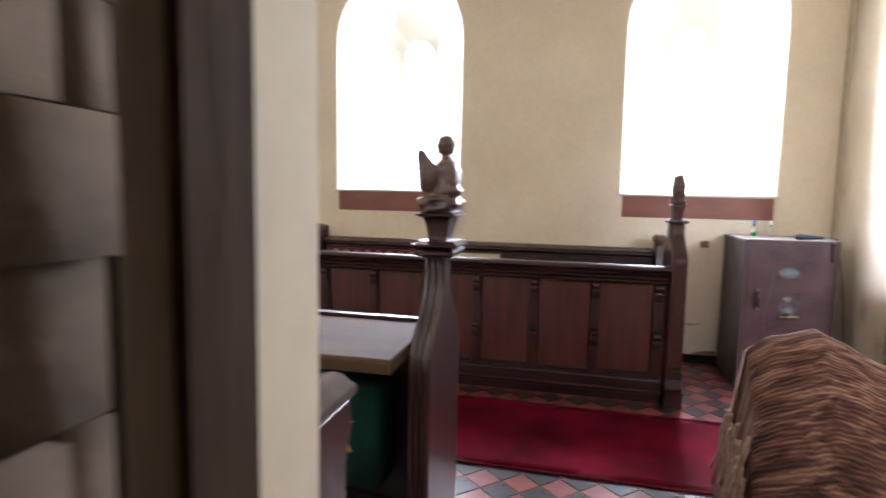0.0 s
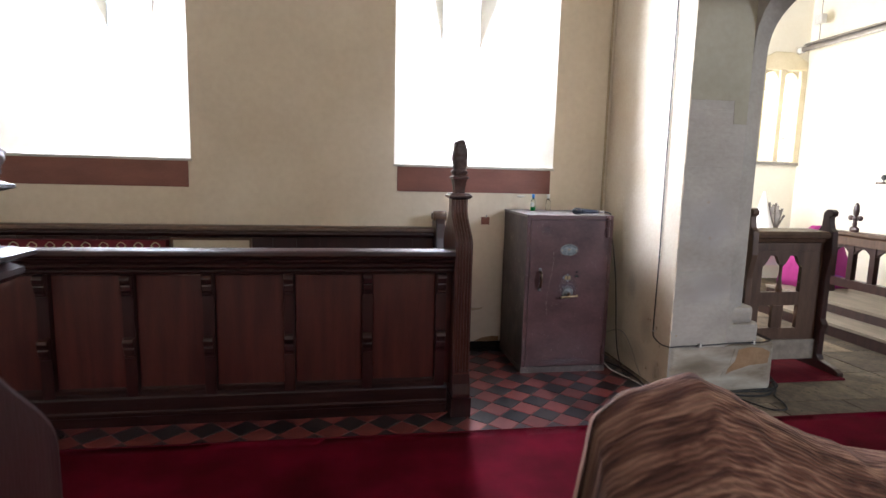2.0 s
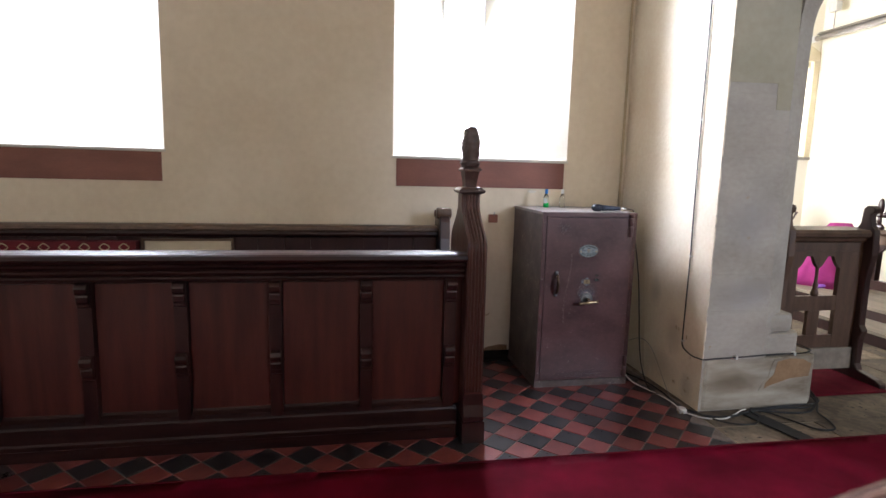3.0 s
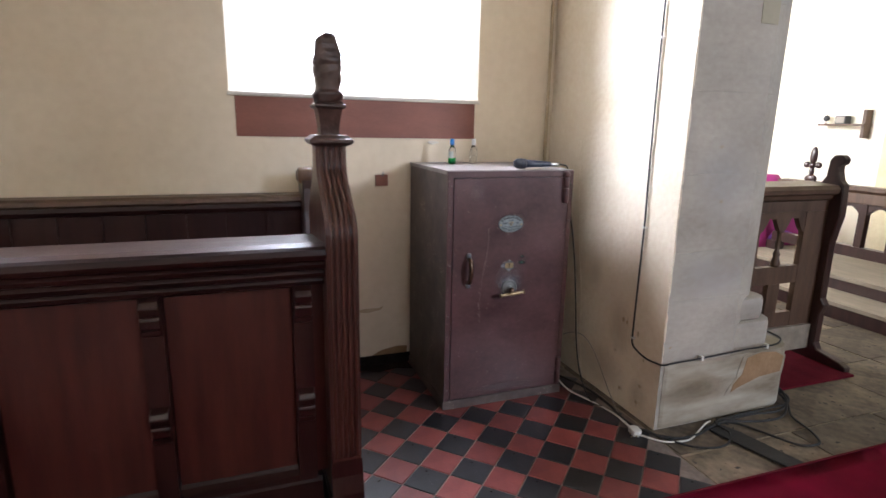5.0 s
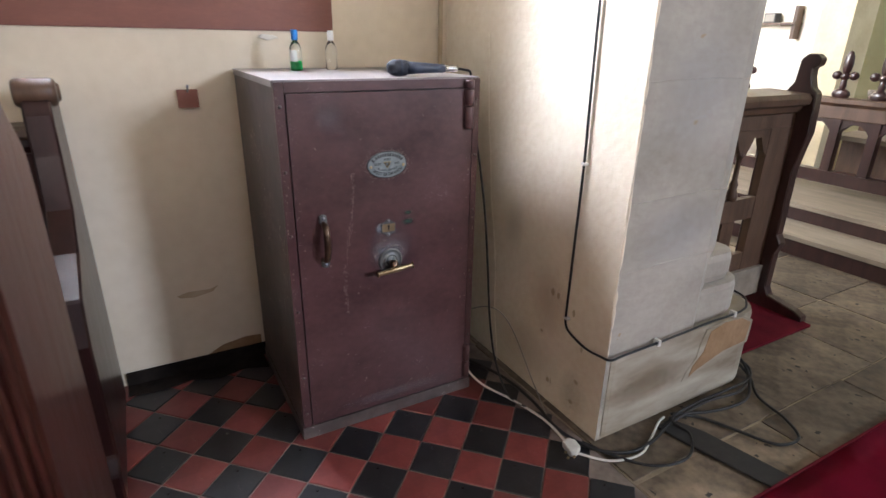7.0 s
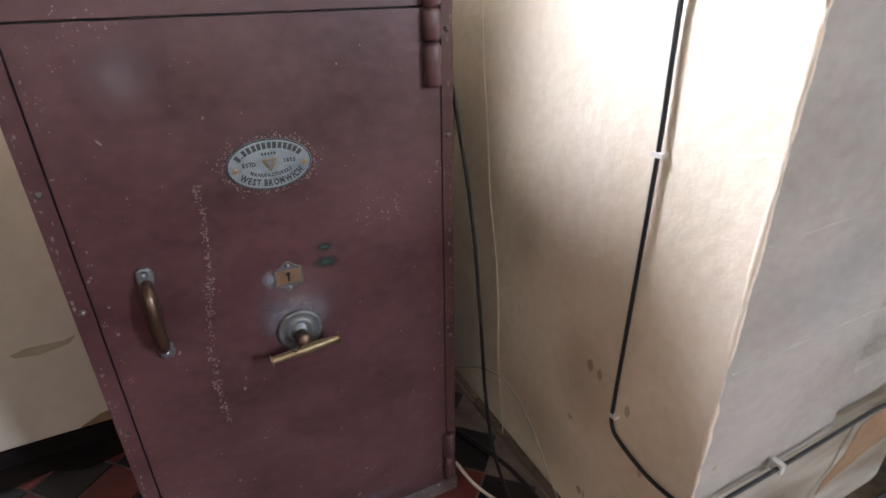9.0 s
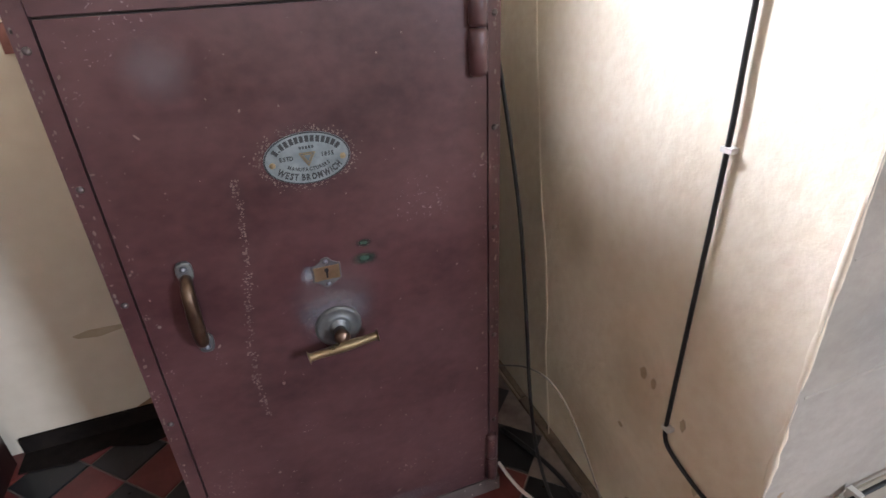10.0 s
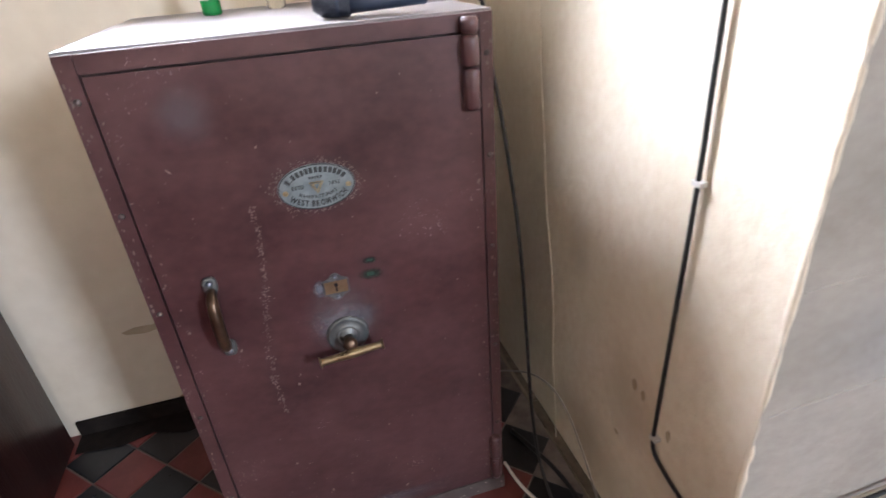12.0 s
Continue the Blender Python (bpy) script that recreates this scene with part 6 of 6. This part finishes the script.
knobt = thing("small_clock", "small round black object on a stem on the shelf", "clock", (NE_X - 0.07, 6.74, 1.475))
b = bmesh.new()
blob(b, (NE_X - 0.07, 6.74, 1.535), (0.028, 0.034, 0.034), 12)
part("head", b, MASK_BLACK, knobt, "", True)
part("stem", lathe([(0.0, 1.476), (0.022, 1.476), (0.006, 1.486), (0.006, 1.51), (0.0, 1.51)], (NE_X - 0.07, 6.74, 0), "z", 10), MASK_BLACK, knobt)

# ---- far end of the chancel ----
structure("altar_step", box(-6.9, -3.12, 0.54, NY - 0.001, -0.010, 0.27, 0.015), SLAB, "worn stone step")
crail = thing("communion_rail", "low dark oak open rail on the stone step", "rail", (-3.6, 4.6, 0.27))
part("top_rail", prism([(4.555, 0.92), (4.55, 0.95), (4.57, 0.975), (4.63, 0.975), (4.65, 0.95), (4.645, 0.92)], "x", -4.6, -3.19), WOODH, crail)
part("bottom_rail", box(-4.6, -3.19, 4.57, 4.63, 0.275, 0.345, 0.005), WOODH, crail)
for x in (-3.22, -3.86, -4.5):
    part("post", box(x - 0.035, x + 0.035, 4.57, 4.63, 0.345, 0.92, 0.006), WOOD, crail)
    part("brace", prism([(x - 0.035, 0.345), (x - 0.035, 0.56), (x - 0.07, 0.42), (x - 0.16, 0.36), (x - 0.18, 0.345)], "y", 4.58, 4.62, 0.003), WOOD, crail)
lect = thing("lectern", "dark oak lectern with a spreading foot", "lectern", (-3.74, 5.0, 0.27))
part("top", prism([(-4.0, 1.175), (-3.46, 1.175), (-3.465, 1.15), (-3.50, 1.135), (-3.51, 1.115), (-3.58, 1.085), (-3.90, 1.085), (-3.97, 1.115), (-3.98, 1.135), (-4.0, 1.15)], "y", 4.82, 5.18, 0.004), WOOD, lect)
part("stem", prism([(-3.68, 1.115), (-3.69, 0.9), (-3.66, 0.6), (-3.60, 0.40), (-3.52, 0.275), (-3.96, 0.275), (-3.88, 0.40), (-3.82, 0.6), (-3.79, 0.9), (-3.80, 1.115)], "y", 4.94, 5.06, 0.01), WOOD, lect)
part("shelf_cloth", box(-4.1, -3.62, 4.85, 5.15, 0.42, 0.47, 0.01), RED_WOOL, lect)

# ---- stone slabs and tiles, last ----
random.seed(21)


def slab_mesh(w, d, seed):
    b = bmesh.new()
    add_box(b, -w / 2, w / 2, -d / 2, d / 2, -0.03, 0)
    for v in b.verts:
        v.co.x += 0.012 * noise.noise(Vector((v.co.x * 9, v.co.y * 7, seed)))
        v.co.y += 0.012 * noise.noise(Vector((v.co.x * 7, v.co.y * 9, seed + 5)))
    bevelled(b, 0.003)
    me = bpy.data.meshes.new("slab")
    bmesh.ops.recalc_face_normals(b, faces=b.faces)
    b.to_mesh(me)
    b.free()
    me.materials.append(SLAB)
    return me


nave_floor = bpy.data.objects["floor_nave"]
y = 2.6
row = 0
while y < 7.0:
    d = random.uniform(0.42, 0.62)
    x = 2.165
    while x < 4.6:
        w = min(random.uniform(0.45, 0.85), 4.62 - x)
        ob = new("slab", slab_mesh(w - 0.009, d - 0.009, row * 3.1 + x))
        ob.location = (x + w / 2, y + d / 2, random.uniform(-0.005, -0.001))
        ob.rotation_euler = (random.uniform(-0.002, 0.002), random.uniform(-0.002, 0.002), 0)
        ob.parent = nave_floor
        x += w
        row += 1
    y += d

TS = 0.139
E1 = (1.666, 4.253)
U0, V0 = (E1[0] + E1[1]) / math.sqrt(2), (E1[1] - E1[0]) / math.sqrt(2)


def tile_mesh(mat):
    b = bmesh.new()
    h = TS / 2 - 0.0021
    add_box(b, -h, h, -h, h, -0.012, 0)
    bmesh.ops.bevel(b, geom=[e for e in b.edges if all(v.co.z > -0.001 for v in e.verts)], offset=0.0025, segments=1, affect="EDGES")
    me = bpy.data.meshes.new("tile")
    bmesh.ops.recalc_face_normals(b, faces=b.faces)
    b.to_mesh(me)
    b.free()
    me.materials.append(mat)
    return me


TM = {0: tile_mesh(TILE_BLACK), 1: tile_mesh(TILE_RED)}
floor_ob = bpy.data.objects["floor"]
rest = {0: bmesh.new(), 1: bmesh.new()}
count = 0
spots = []
for i in range(-70, 60):
    for j in range(-60, 60):
        u, v = U0 + (i + 0.5) * TS, V0 + (j + 0.5) * TS
        spots.append((i, j, (u - v) / math.sqrt(2), (u + v) / math.sqrt(2)))
spots.sort(key=lambda q: (q[2] - 1.2) ** 2 + (q[3] - 4.2) ** 2)
for i, j, x, y in spots:
    if x > 2.09 or x < -3.0 or y > NY + 0.06 or y < 0.6 or 2.9 < y < 3.68 or (x < 0.60 and y > 4.12) or (x < -0.55 and y < 2.0) or (1.42 < x < 1.88 and y > 4.78):
        continue
    par = (i + j) % 2
    near = count < 300
    z = -0.0005 + 0.0012 * noise.noise(Vector((i * 1.7, j * 2.3, 5)))
    if near:
        ob = new("tile", TM[par])
        ob.location = (x, y, z)
        ob.rotation_euler = (0.004 * noise.noise(Vector((i, j, 1.5))), 0.004 * noise.noise(Vector((i, j, 7.5))), radians(45))
        ob.parent = floor_ob
        count += 1
    else:
        b = rest[par]
        h = TS / 2 - 0.0021
        vs = add_box(b, -h, h, -h, h, -0.012, z)
        for vv in vs:
            vv.co = Vector((x + (vv.co.x - vv.co.y) * 0.70711, y + (vv.co.x + vv.co.y) * 0.70711, vv.co.z))
for par, mat in ((0, TILE_BLACK), (1, TILE_RED)):
    ob = part("tile_field", rest[par], mat, floor_ob, "more quarry tiles")
    ob["kind"] = "stuff"
